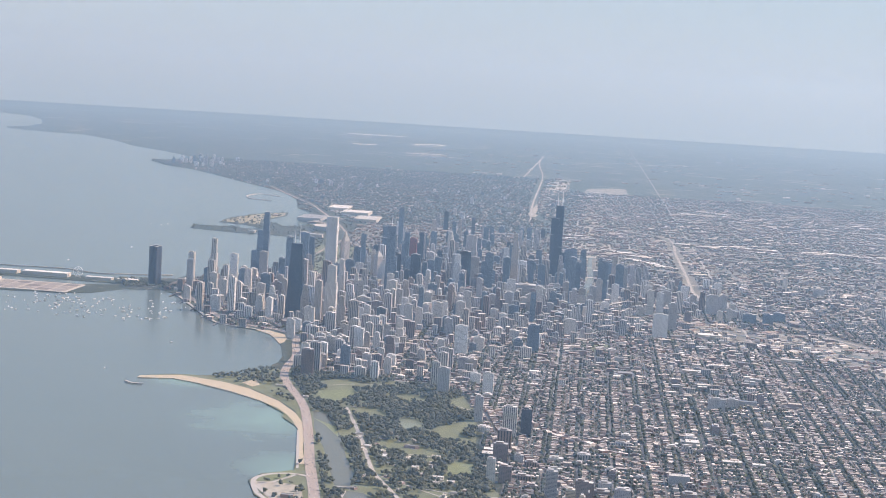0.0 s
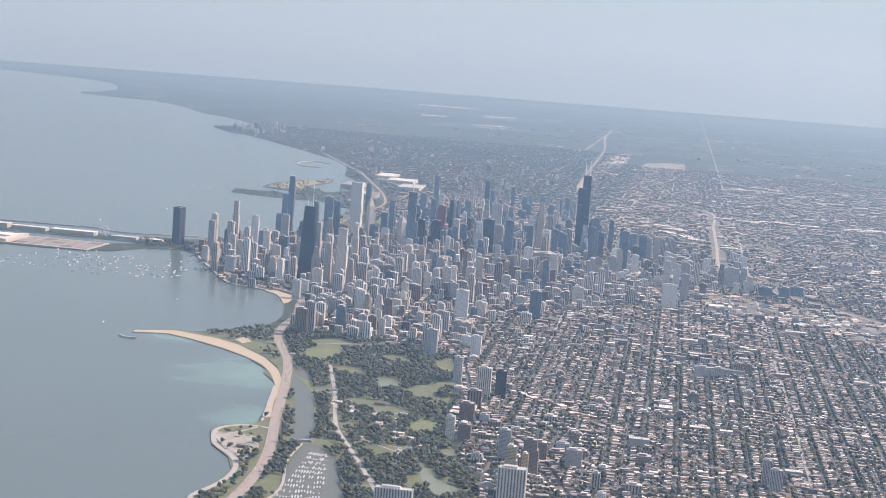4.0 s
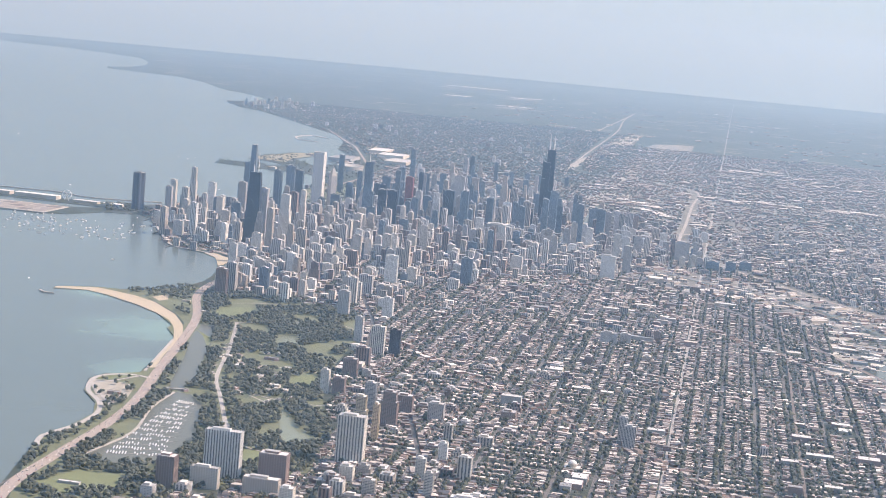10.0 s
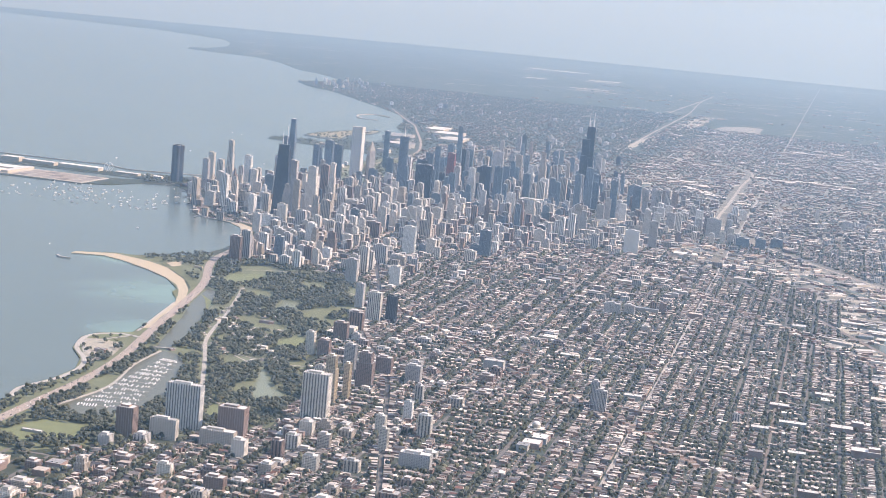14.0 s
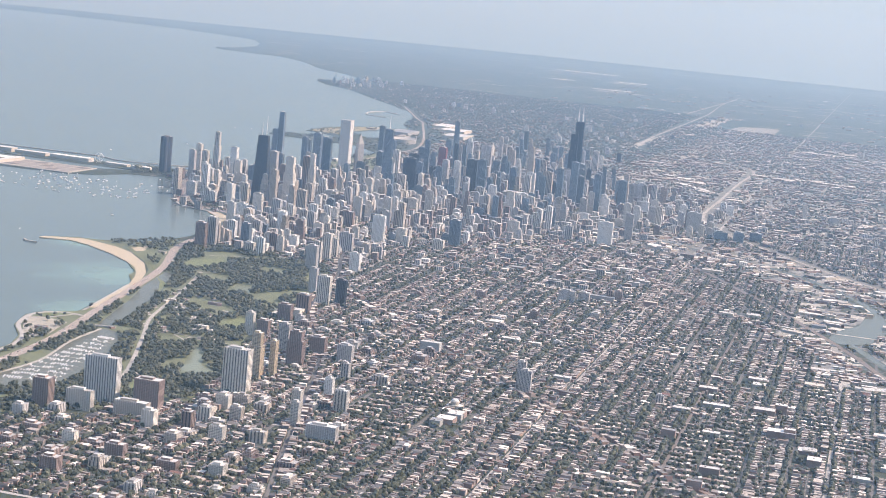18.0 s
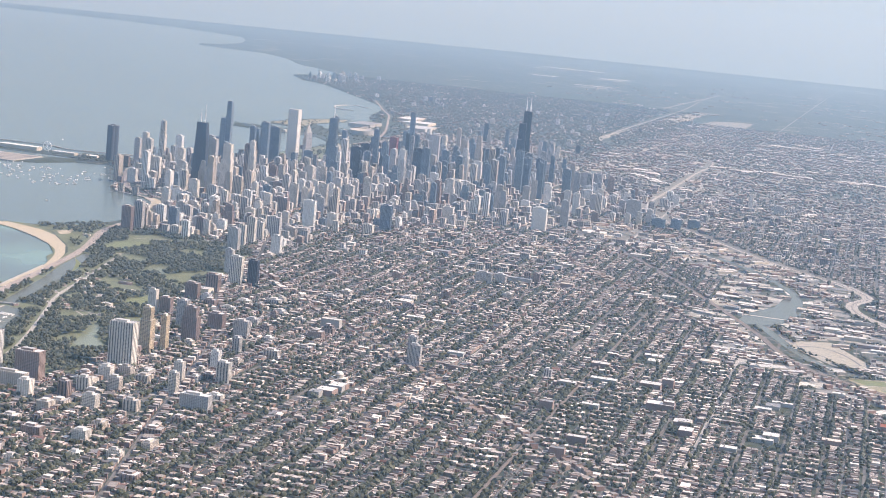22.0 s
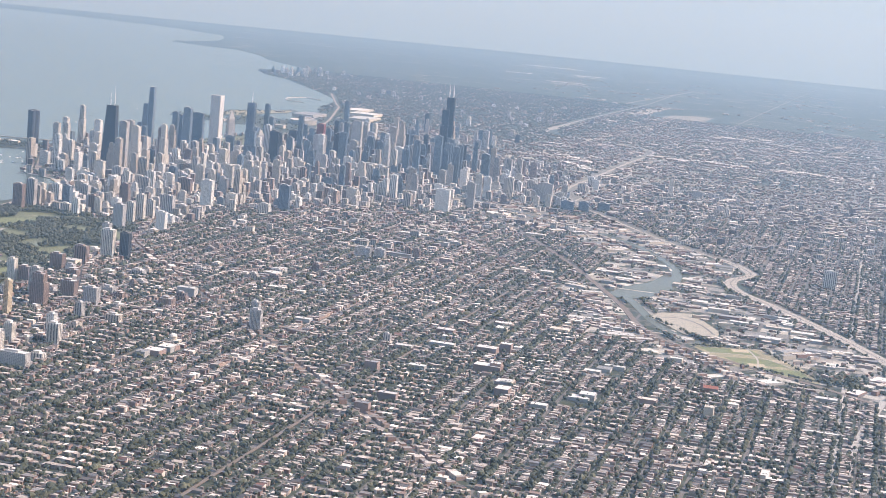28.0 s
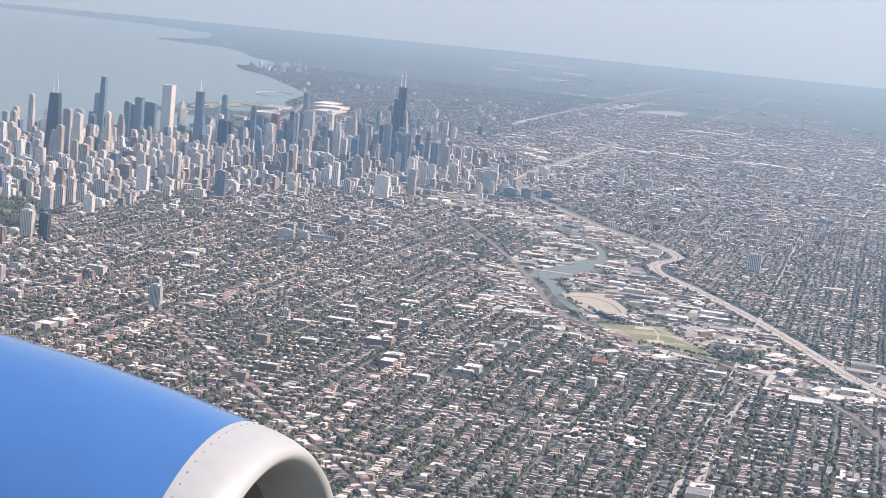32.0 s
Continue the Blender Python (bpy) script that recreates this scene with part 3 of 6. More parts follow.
sheet("beach", [(48.8, 230.6), (44, 228.9), (34.6, 238), (31.4, 248.5), (30.6, 258), (31.6, 262), (36.9, 248.2), (40.7, 239.8)], 0.08, SAND, label="small wedge of pale sand beside the drive", category="beach", deep=0.34)
strip("breakwater", [(64.2, 366.5), (60.9, 369.6), (57.3, 369.3)], 0.9, 0.2, CONCRETE, "low grey stone breakwater off the beach", "breakwater", thick=0.6)
strip("lakefront_path", [(-25.5, 481.9), (-18.4, 480), (-12.5, 483.5), (-10.6, 490.7), (-15, 504.7), (-23.3, 516.4), (-27.6, 528.3), (-28, 542.3), (-25.4, 556), (-28.2, 565.8)], 1.4, 0.1, CONCRETE, "pale concrete path along the water", "path", thick=0.5)
strip("lakefront_path", [(39.5, 239), (48, 229.6), (57, 225), (70.2, 216.8), (91, 176.6), (110.6, 137)], 1.2, 0.1, CONCRETE, "pale concrete path along the water", "path", thick=0.5)
strip("lakefront_path", [(-9.3, 423.7), (-14.7, 450.8), (-19.1, 473.1)], 0.8, 0.1, CONCRETE, "pale stepped stone edge along the water", "path", thick=0.5)
strip("harbour_wall", [(-36.5, 494.5), (-37.7, 515), (-43.2, 542.3), (-40.9, 566.8)], 0.7, 0.25, CONCRETE, "pale concrete harbour wall", "wall", thick=0.4)
DRIVE = [(-54.1, 654.1), (-38.7, 605), (-35.6, 569.7), (-34.5, 538.4), (-30.8, 508.2), (-21, 464.4), (-11.8, 420.8), (-2.1, 381.2), (12.5, 340.8), (17.5, 314), (19.1, 290.1), (25, 261.6), (29.6, 240.7), (41, 225.5), (55, 219.6), (66.5, 211), (86.5, 174.5), (106.5, 133), (111.5, 98.7), (106, 56), (86, 30), (85, -150), (87, -215), (104, -290), (127, -367), (150, -440), (166, -490), (184, -532), (245, -685)]
strip("lakeshore_drive", DRIVE[18:], 1.8, 0.115, PINK, "lakeside highway past the downtown parks", "road")
strip("lakeshore_drive", DRIVE[:19], 3.1, 0.12, PINK, "broad pinkish lakeside highway with traffic", "road")
strip("park_road", [(-17.1, 381.1), (-20.9, 394.6), (-30.4, 429.4), (-39.9, 468.2), (-48.7, 490.6), (-58.4, 514.9), (-68.1, 541.2), (-75.8, 570.5)], 1.2, 0.1, CONCRETE, "pale tree-lined park road with parked cars", "road")
strip("park_road", [(-20.6, 480.2), (-16.5, 490), (-13.1, 496.1), (-17.3, 504.2), (-23.4, 512.2), (-25.8, 517.9)], 1.0, 0.1, CONCRETE, "pale looping path by the point", "path")
KENNEDY = [(-480, 640), (-425, 545), (-392, 490), (-363, 446), (-351, 420), (-336, 387), (-317.5, 350), (-297, 314), (-280, 286), (-275.5, 262), (-281, 240), (-273, 217), (-262, 202), (-229, 159), (-176, 72), (-150, 0), (-146, -120), (-143, -250), (-140, -380), (-105, -425), (-45, -445), (-25, -520), (-15, -700), (-8, -900), (5, -1240), (30, -1600), (45, -1970)]
strip("expressway", KENNEDY[:13], 4.8, 0.14, HIGHWAY, "wide pale concrete expressway full of traffic", "road")
strip("expressway", KENNEDY[12:15], 2.0, 0.145, HIGHWAY, "sunken concrete expressway between works", "road")
strip("expressway", KENNEDY[14:], 1.9, 0.15, HIGHWAY, "pale concrete expressway running south", "road")
strip("median", KENNEDY[:16], 0.5, 0.16, STEEL, "dark rail median of the expressway", "road")
strip("expressway", [(17, -500), (17, -750), (28, -1270), (40, -1900)], 2.6, 0.1, HIGHWAY, "pale concrete expressway and rail yards", "road")
strip("expressway", [(-300, -60), (-150, -62), (-85, -64)], 3.2, 0.16, HIGHWAY, "pale concrete expressway into downtown", "road")
strip("expressway", [(-140, -385), (-180, -440), (-240, -490), (-330, -545)], 1.9, 0.12, HIGHWAY, "pale concrete expressway with ramps", "road")
for x, y0, y1, w in ((-167.5, 600, -3300, 1.25), (-322, 700, -900, 1.5), (-483, 600, -900, 1.4), (-241, 660, 380, 1.0), (-80, 330, -500, 1.2), (0, 215, -900, 1.2)):
    strip("avenue", gridline(x, y0, x, y1), w, 0.09, CONCRETE, "long straight avenue of worn pale paving", "road")
for y, x0, x1, w in ((322, -400, -20, 1.3), (483, -400, -75, 1.2), (563, -400, -100, 1.2), (644, -420, -60, 1.2), (402, -400, -70, 1.1), (161, -400, 60, 1.3), (-121, -600, 60, 1.6)):
    strip("avenue", gridline(x0, y, x1, y), w, 0.1, CONCRETE, "long straight avenue of worn pale paving", "road")
for y, x0, x1 in ((-241, -420, 80), (-322, -450, 90), (-402, -470, 120), (-483, -500, 160), (-563, -520, 180), (-644, -560, 220), (-724, -590, 240), (-805, -620, 260), (60, -420, -95), (0, -420, -150)):
    strip("avenue", gridline(x0, y, x1, y), 1.3, 0.1, CONCRETE, "long straight avenue of worn pale paving", "road")
for x, y0, y1 in ((-241, 150, -950), (-402, 300, -900), (-120, -150, -900), (-40, -460, -950), (80, -400, -930)):
    strip("avenue", gridline(x, y0, x, y1), 1.1, 0.09, CONCRETE, "long straight avenue of worn pale paving", "road")
strip("avenue", [(-331, 405), (-336, 424), (-340, 451), (-336, 494), (-334, 538), (-336, 584), (-338, 640)], 1.9, 0.17, CONCRETE, "broad pale avenue crossing under the expressway", "road")
LINCOLN = [(-55.8, 356.6), (-75.6, 383.4), (-111.3, 426.6), (-170, 497.5), (-231.6, 572.1), (-299, 652.7)]
CLARK = [(-22.9, 222.9), (-43.5, 303.8), (-58.9, 351.8), (-75, 424.2), (-99.5, 477.3), (-116.8, 535.7), (-133.2, 594.2), (-162.7, 694)]
CLYBOURN = [(-98.6, 179), (-132.2, 211.8), (-178.5, 278.9), (-217.2, 334.9), (-261.9, 401.5), (-321.7, 482.2)]
MILWAUKEE = [(-154.2, 131.2), (-218.6, 196.9), (-303.3, 291.4), (-403.6, 395.6)]
DIAGONALS = [LINCOLN, CLARK, CLYBOURN, MILWAUKEE]
for line in DIAGONALS:
    strip("diagonal_street", line, 0.9, 0.11, ASPHALT, "slanting street of worn grey asphalt", "road")
RAILS = [(-113.1, 108.5), (-165.5, 185.8), (-212.7, 277.6), (-245.3, 350.9), (-270.9, 410.1), (-332.1, 455.1), (-359.1, 483.4), (-373.8, 524.2), (-395.4, 624.4)]
strip("railway", RAILS, 2.2, 0.13, STEEL, "dark rail line on a low embankment", "railway", thick=0.13)
ELTRACK = [*gridline(-203, 660, -203, 250), (-196, 230), (-150, 130)]
strip("elevated_railway", ELTRACK, 0.8, 0.62, STEEL, "brown steel elevated railway over the houses", "railway", thick=0.14)
legs = [(x, y, 0, 0.12, 0.12, 0.5, 0) for x, y in smooth(ELTRACK, 14)]
tagged(part("railway_posts", boxes("railway_posts", legs), [STEEL, STEEL]), "brown steel posts under the elevated railway", "posts", "", "stuff")
LAKEPARK = [(52, 30), (94, 38), (92, -150), (54, -150)]
sheet("lake_park", LAKEPARK, 0.02, PARKLAND, label="formal lakefront park of lawns and trees downtown", category="park")
sheet("island_meadow", [(160, -262), (189, -266), (190, -300), (180, -350), (165, -380), (160, -350), (167, -300)], 0.04, MEADOW, label="grassy island park off the lakefront", category="meadow")
for line in ([(-14, 384), (-30, 372), (-48, 362), (-60, 372)], [(-24, 405), (-36, 418), (-52, 420), (-66, 428)], [(-36, 448), (-48, 444), (-60, 446), (-70, 442)], [(-44, 478), (-56, 484), (-70, 488), (-80, 486)], [(-62, 520), (-66, 505), (-64, 494), (-56, 486)], [(-84, 545), (-72, 540), (-66, 530), (-60, 518)], [(-4, 345), (-14, 338), (-30, 334), (-48, 338)]):
    strip("park_path", line, 0.55, 0.07, CONCRETE, "narrow pale winding park path", "path")
sheet("lawn", [(-89, 201), (-93, 177), (-103, 200), (-98, 224)], 0.06, GRASS, label="open green playing field among city blocks", category="lawn")
sheet("lawn", [(-146, 428), (-160, 424), (-161, 432), (-147, 436)], 0.06, GRASS, label="green school lawn ringed by trees", category="lawn")
sheet("rail_yard", [(-66, -180), (-76, -292), (-100, -290), (-98, -190)], 0.06, BARE, label="pale rail yard south of downtown", category="rail yard")
sheet("rail_yard", [(-56, -885), (-60, -1005), (-85, -1050), (-104, -1050), (-108, -890), (-76, -845)], 0.06, FAR_YARD, label="pale freight yard far to the south", category="rail yard")
sheet("rail_yard", [(-17, -345), (-25, -444), (-36, -700), (-39, -862), (-31, -1165), (-16, -1178), (-19, -785), (-20, -500)], 0.05, BARE, label="long pale rail yard beside the expressway", category="rail yard")
sheet("rail_yard", [(-75, -352), (-69, -600), (-66, -748), (-74, -720), (-80, -560), (-86, -352)], 0.06, BARE, label="narrow pale rail yard among works", category="rail yard")
for outline in ([(502, -2560), (367, -2555), (370, -2600), (505, -2605)], [(382, -1955), (340, -1970), (342, -2005), (384, -1990)], [(292, -2130), (240, -2168), (243, -2210), (296, -2172)], [(250, -1700), (190, -1720), (192, -1740), (252, -1722)]):
    sheet("works_ground", outline, 0.1, WHITE_LOT, label="far bright paved works ground", category="works")
strip("avenue", [(-127, 205), (-129, 230), (-132, 300)], 1.3, 0.1, CONCRETE, "short pale street between playing fields", "road")

# ---- houses, trees and streets ----
UNIT = 10.06
house, shed, gable, tree, road, yard, rim = [], [], [], [], [], [], []
LAKEFRONT = [(39.3, 225.6), (29.6, 242.6), (25, 263.5), (19.1, 292), (17.5, 315.9), (12.5, 342.8), (-1.9, 383.1), (-11.8, 422.7), (-20.7, 466.3), (-30.1, 510.1), (-34.1, 572.6), (-16.9, 572.6), (11.8, 468.3), (75.8, 373.3), (74.9, 333.2), (34.9, 304.6), (57.5, 233.3)]
OPEN = [PARK, BEACH, LAKEFRONT, BASIN, LAKEPARK, [(-279, 411.8), (-300.3, 403.8), (-315.2, 423.8), (-322.1, 443.8), (-296.9, 435.6)], [(-260.2, 371.8), (-262.3, 359.3), (-272.5, 353.4), (-285.3, 382), (-286.2, 397.3), (-275.1, 394.6)]]
HALSTED = gridline(-167.5, 600, -167.5, -900)
# Low halls of note: place, width, depth, height, wall, roof and what each is.
HALLS = (
    (-210.9, 451.8, 5.5, 3.6, 1.6, 0, 0, "brick school with a white flat roof"), (-207.5, 483, 4.8, 3, 1.5, 2, 0, "grey store with a white flat roof"),
    (-228.9, 470.8, 6, 4.2, 2.0, 0, 0, "brick hospital block with a white flat roof"), (-233, 464.9, 3.4, 3, 2.6, 0, 0, "tall brick hospital wing with a white roof"),
    (-261.1, 476.9, 4.6, 2.8, 1.2, 2, 0, "grey hall with a white flat roof"), (-279.7, 443.6, 3.8, 2.4, 1.6, 1, 0, "cream hall with a white flat roof"),
    (-257.5, 527.4, 4.2, 2.8, 1.4, 2, 0, "grey hall with a white flat roof"), (-281, 503.5, 5, 3, 1.6, 0, 1, "brick school with a sand-coloured roof"),
    (-324.9, 466.8, 6, 3, 1.2, 2, 3, "grey store with a pale flat roof"), (-299.6, 550.5, 3, 1.4, 0.9, 1, 0, "cream hall with a white flat roof"),
    (-303.6, 556.2, 1.2, 5, 0.9, 1, 0, "long cream hall with a white roof"), (-293.6, 546.8, 1.2, 3.4, 0.9, 1, 0, "long cream hall with a white roof"),
    (-143.6, 421.1, 6, 3, 1.1, 1, 0, "cream school with a white flat roof"), (-151.7, 422, 4, 2.6, 1.0, 1, 0, "cream school wing with a white roof"),
    (-170.3, 466.3, 5, 3, 1.3, 2, 0, "grey store with a white flat roof"), (-153.9, 319.5, 9, 3.4, 1.8, 2, 2, "long grey brick works with a slate roof"),
    (-172.1, 318.3, 5, 3.4, 2.0, 0, 1, "brick works with a sand-coloured roof"), (-148.9, 237.3, 9, 3, 1.2, 1, 0, "cream hall with a white flat roof"),
    (-181.3, 206.5, 9, 4, 1.2, 1, 0, "large cream warehouse with a white roof"), (-239.5, 421.2, 6, 4, 1.0, 1, 1, "sandy-roofed store beside the river"),
    (-59.1, 472, 3.2, 1.8, 0.9, 1, 0, "white-roofed park pavilion among trees"), (-63.1, 475.8, 2.2, 1.6, 0.8, 1, 0, "white-roofed park pavilion among trees"),
    (-33.3, 439.1, 3, 2, 0.7, 1, 3, "pale zoo building among trees"), (-41.2, 450.7, 2.4, 3.2, 0.7, 2, 3, "pale zoo building among trees"), (-46.5, 435.1, 4.4, 1.6, 0.8, 0, 2, "dark-roofed zoo house among trees"),
    (-51.2, 461.3, 2, 2, 0.7, 1, 0, "white-roofed zoo kiosk among trees"), (-55.4, 445.7, 2.6, 1.6, 0.7, 1, 3, "pale zoo building among trees"),
    (-23.1, 505.7, 3.4, 1.8, 0.9, 0, 2, "brown theatre hall on the lake point"), (11.7, 354.3, 3.2, 1.0, 0.7, 1, 0, "white beach house shaped like a ship"), (-1.1, 370.6, 2, 1.4, 0.6, 1, 0, "white pavilion beside the beach"),
    (-68, 552, 3, 2, 0.9, 1, 3, "pale flat-roofed clubhouse beside the harbour"), (-48.1, 591.2, 5, 1.2, 0.6, 2, 3, "long low grey boat shed"),
    (-208.6, 514.6, 3.6, 2.4, 2.6, 0, 2, "tall brick block with a grey roof"), (-221.2, 558.7, 3.6, 2.2, 2.5, 0, 2, "brown brick apartment block by the tracks"), (-222.9, 544.5, 4.8, 2.4, 2.3, 0, 3, "brown brick apartment block with a pale roof"),
    (-235.6, 495, 7.5, 4.4, 2.2, 0, 0, "brick hospital with white stepped roofs"), (-237.7, 494.9, 3, 2.6, 3.0, 0, 0, "brick hospital wing with a white roof"), (-218.4, 505.1, 4.6, 2.6, 1.4, 2, 0, "long hall with a white flat roof"),
    (-215.7, 472.1, 7.5, 3, 1.5, 2, 0, "long hall with a white flat roof"), (-297.5, 506.9, 2.4, 3.0, 2.9, 1, 1, "tan apartment block with a sandy roof"), (-316.7, 556.7, 2.0, 5.4, 1.0, 1, 0, "long white-roofed school hall"),
    (-326.4, 508.1, 10, 1.8, 1.0, 2, 0, "very long white-roofed shed"), (-351, 485.4, 9, 6, 1.2, 2, 3, "large pale-roofed shed by the rail line"), (-346.8, 278.5, 9, 4, 2.0, 1, 1, "large sandy hospital block"),
    (-126.6, 454.5, 6, 3, 3.0, 2, 3, "grey mid-rise slab with a pale roof"), (-149, 149.1, 11, 7, 1.3, 1, 0, "huge warehouse with a white roof"), (-139.6, 257.4, 13, 3.2, 1.4, 1, 0, "long cream hall with a white roof"),
    (-358.2, 554.5, 1.3, 7, 1.0, 0, 2, "long brick courtyard apartment bar"), (-361.2, 555.3, 1.3, 7, 1.0, 0, 2, "long brick courtyard apartment bar"), (-364.2, 556.2, 1.3, 7, 1.0, 0, 3, "long brick courtyard apartment bar"), (-367.2, 557.1, 1.3, 7, 1.0, 0, 2, "long brick courtyard apartment bar"))
# The stretch in which houses stand as things of their own.
NEAR = (-318, -238, 588, 640)


def taken(pts, extra):
    """Which places are under a main road, a rail line or open ground."""
    p = np.atleast_2d(np.asarray(pts, float)[:, :2])
    bad = ~inside(p, LAND)
    for line, w in ((KENNEDY, 3.6), (RAILS, 1.5), (LINCOLN, 1.1), (CLARK, 1.1), (CLYBOURN, 1.1), (MILWAUKEE, 1.1), (ELTRACK, 0.0), (HALSTED, 0.1), (RIVERLINE, 2.0), (DRIVE, 2.8)):
        bad |= away(p, line) < w + extra
    for area in OPEN:
        bad |= inside(p, area)
    if extra > 0:
        for x, y, w, d, *_ in HALLS:
            bad |= (abs(p[:, 0] - x) < w / 2 + 0.5) & (abs(p[:, 1] - y) < d / 2 + 0.5)
    return bad


near_house = []
for bx in range(-58, 48):
    for by in range(-58, 50):
        gx, gy = bx * UNIT + UNIT / 2, by * 2 * UNIT + UNIT
        cx, cy = grid(gx, gy)
        c = (float(cx), float(cy))
        if c[1] > 990 or c[1] > 705 and c[0] < -420 or c[0] < -395 - max(0, -c[1]) * 0.35 or c[0] > 470 or c[0] > 200 and c[1] > -420 or c[1] < -930 and c[0] < -40 + 60 * rng.random() or c[1] > 640 and c[0] > -120:
            continue
        if not inside(c, LAND)[0] or inside(c, PARK)[0]:
            continue
        if c[0] > 118 and c[1] > 60 or c[0] > 90 and -420 < c[1] < 60:
            for _ in range(0 if c[1] > 60 else 10):
                r = rng.uniform(0.5, 0.9)
                tree.append((c[0] + rng.uniform(-5, 5), c[1] + rng.uniform(-10, 10), r, r, r * 0.8))
            continue
        near_river = away(c, RIVERLINE)[0]
        bank = RIVERLINE[int(np.argmin([math.dist(c, p) for p in RIVERLINE]))]
        between = near_river < 48 and 240 < c[1] < 450 and np.interp(-c[1], [-p[1] for p in KENNEDY], [p[0] for p in KENNEDY]) + 4 < c[0] < bank[0]
        works = between or near_river < 26 and 90 < c[1] < 520 or (-230 < c[0] < -100 and -330 < c[1] < -70 and rng.random() < 0.25)
        core = c[0] > -90 and -120 < c[1] < 215
        far = c[1] < 60 or c[1] > 705
        if c[1] > 60:
            px, py = grid(gx + UNIT / 2, gy)
            road.append((px, py, 0, 0.95, 2 * UNIT, 0.03, LEAN))
            px, py = grid(gx, gy - UNIT)
            road.append((px, py, 0, UNIT - 0.97, 0.95, 0.03, LEAN))
            px, py = grid(gx, gy)
            road.append((px, py, 0, 0.42, 2 * UNIT - 1.0, 0.025, LEAN))
        if works:
            # works and depots by the river: paved yards, loose groups of halls, rows of trees
            k = int(np.argmin([math.dist(c, p) for p in RIVERLINE[:-1]]))
            along = math.atan2(RIVERLINE[k + 1][1] - RIVERLINE[k][1], RIVERLINE[k + 1][0] - RIVERLINE[k][0]) + math.pi / 2 if near_river < 26 else LEAN
            turn = along if rng.random() < 0.7 else LEAN
            for n in range(4):
                px, py = c[0] + rng.uniform(-5, 5), c[1] - 7.5 + n * 5 + rng.uniform(-2, 2)
                yard.append((px, py, 0, rng.uniform(4, 12), rng.uniform(3, 8), 0.02 + 0.008 * n + 0.003 * rng.random(), turn + rng.uniform(-0.1, 0.1)))
            for n in range(int(rng.integers(3, 10))):
                px, py = c[0] + rng.uniform(-5, 5), c[1] + rng.uniform(-10, 10)
                size = rng.random()
                w, d = (rng.uniform(5, 10), rng.uniform(3, 5)) if size < 0.15 else (rng.uniform(2, 6), rng.uniform(1, 2.4)) if size < 0.6 else (rng.uniform(0.7, 2), rng.uniform(0.6, 1.4))
                shed.append((px, py, 0, w, d, rng.uniform(0.4, 1.3), turn))
                if rng.random() < 0.5:
                    shed.append((px + rng.uniform(-1, 1), py + d * 0.7, 0, w * rng.uniform(0.3, 0.8), d * 0.6, rng.uniform(0.4, 1.0), turn))
            for n in range(2):
                qx, qy, ta = c[0] + rng.uniform(-5, 5), c[1] + rng.uniform(-9, 9), turn + (1.57 if rng.random() < 0.4 else 0)
                for m in range(int(rng.integers(3, 10))):
                    r = rng.uniform(0.3, 0.6)
                    tree.append((qx + math.cos(ta) * m * 0.8 + rng.uniform(-.3, .3), qy + math.sin(ta) * m * 0.8, r * 1.3, r, r * 0.9))
            continue
        if rng.random() < 0.03 and not far:
            # a school, hall or store that takes most of a block
            for k in range(int(rng.integers(2, 5))):
                px, py = grid(gx + rng.uniform(-1.8, 1.8), gy + rng.uniform(-7, 7))
                shed.append((float(px), float(py), 0, rng.uniform(2.5, 6), rng.uniform(2, 5), rng.uniform(0.9, 1.9), LEAN))
            for _ in range(26):
                px, py = grid(gx + rng.uniform(-4, 4), gy + rng.uniform(-9, 9))
                r = rng.uniform(0.4, 0.75)
                tree.append((float(px), float(py), r * 1.3, r, r * 0.9))
            continue
        mood = noise.noise((c[0] * 0.012, c[1] * 0.012, 5.0))
        green = float(np.clip(rng.uniform(0.2, 1.0) - (0.3 if c[0] < -285 and c[1] < 330 else 0) + mood * 1.1 + (0.22 if c[1] > 470 and c[0] < -180 else 0), 0.0, 1.0))
        if far:
            for _ in range(int((17 - 14 * mood) * (0.75 if c[1] < -150 else 1.0) * (0.55 if c[0] > -60 and c[1] < -330 else 1.0))):
                px, py = grid(gx + rng.choice([-3.2, -1.6, 1.6, 3.2]) + rng.uniform(-.8, .8), gy + rng.uniform(-9.4, 9.4))
                big = 1.9 if rng.random() < 0.12 else 1.0
                house.append((float(px), float(py), 0, rng.uniform(0.9, 2.4) * big, rng.uniform(0.8, 2.2) * big, rng.uniform(0.6, 1.3) * (1.6 if core else 1), LEAN))
            for _ in range(int(3 + 14 * green) + (12 if c[0] > -60 and c[1] < -330 else 0)):
                px, py = grid(gx + rng.uniform(-4.8, 4.8), gy + rng.uniform(-10, 10))
                r = rng.uniform(0.45, 0.95)
                tree.append((float(px), float(py), r * 1.2, r, r * 0.8))
            continue
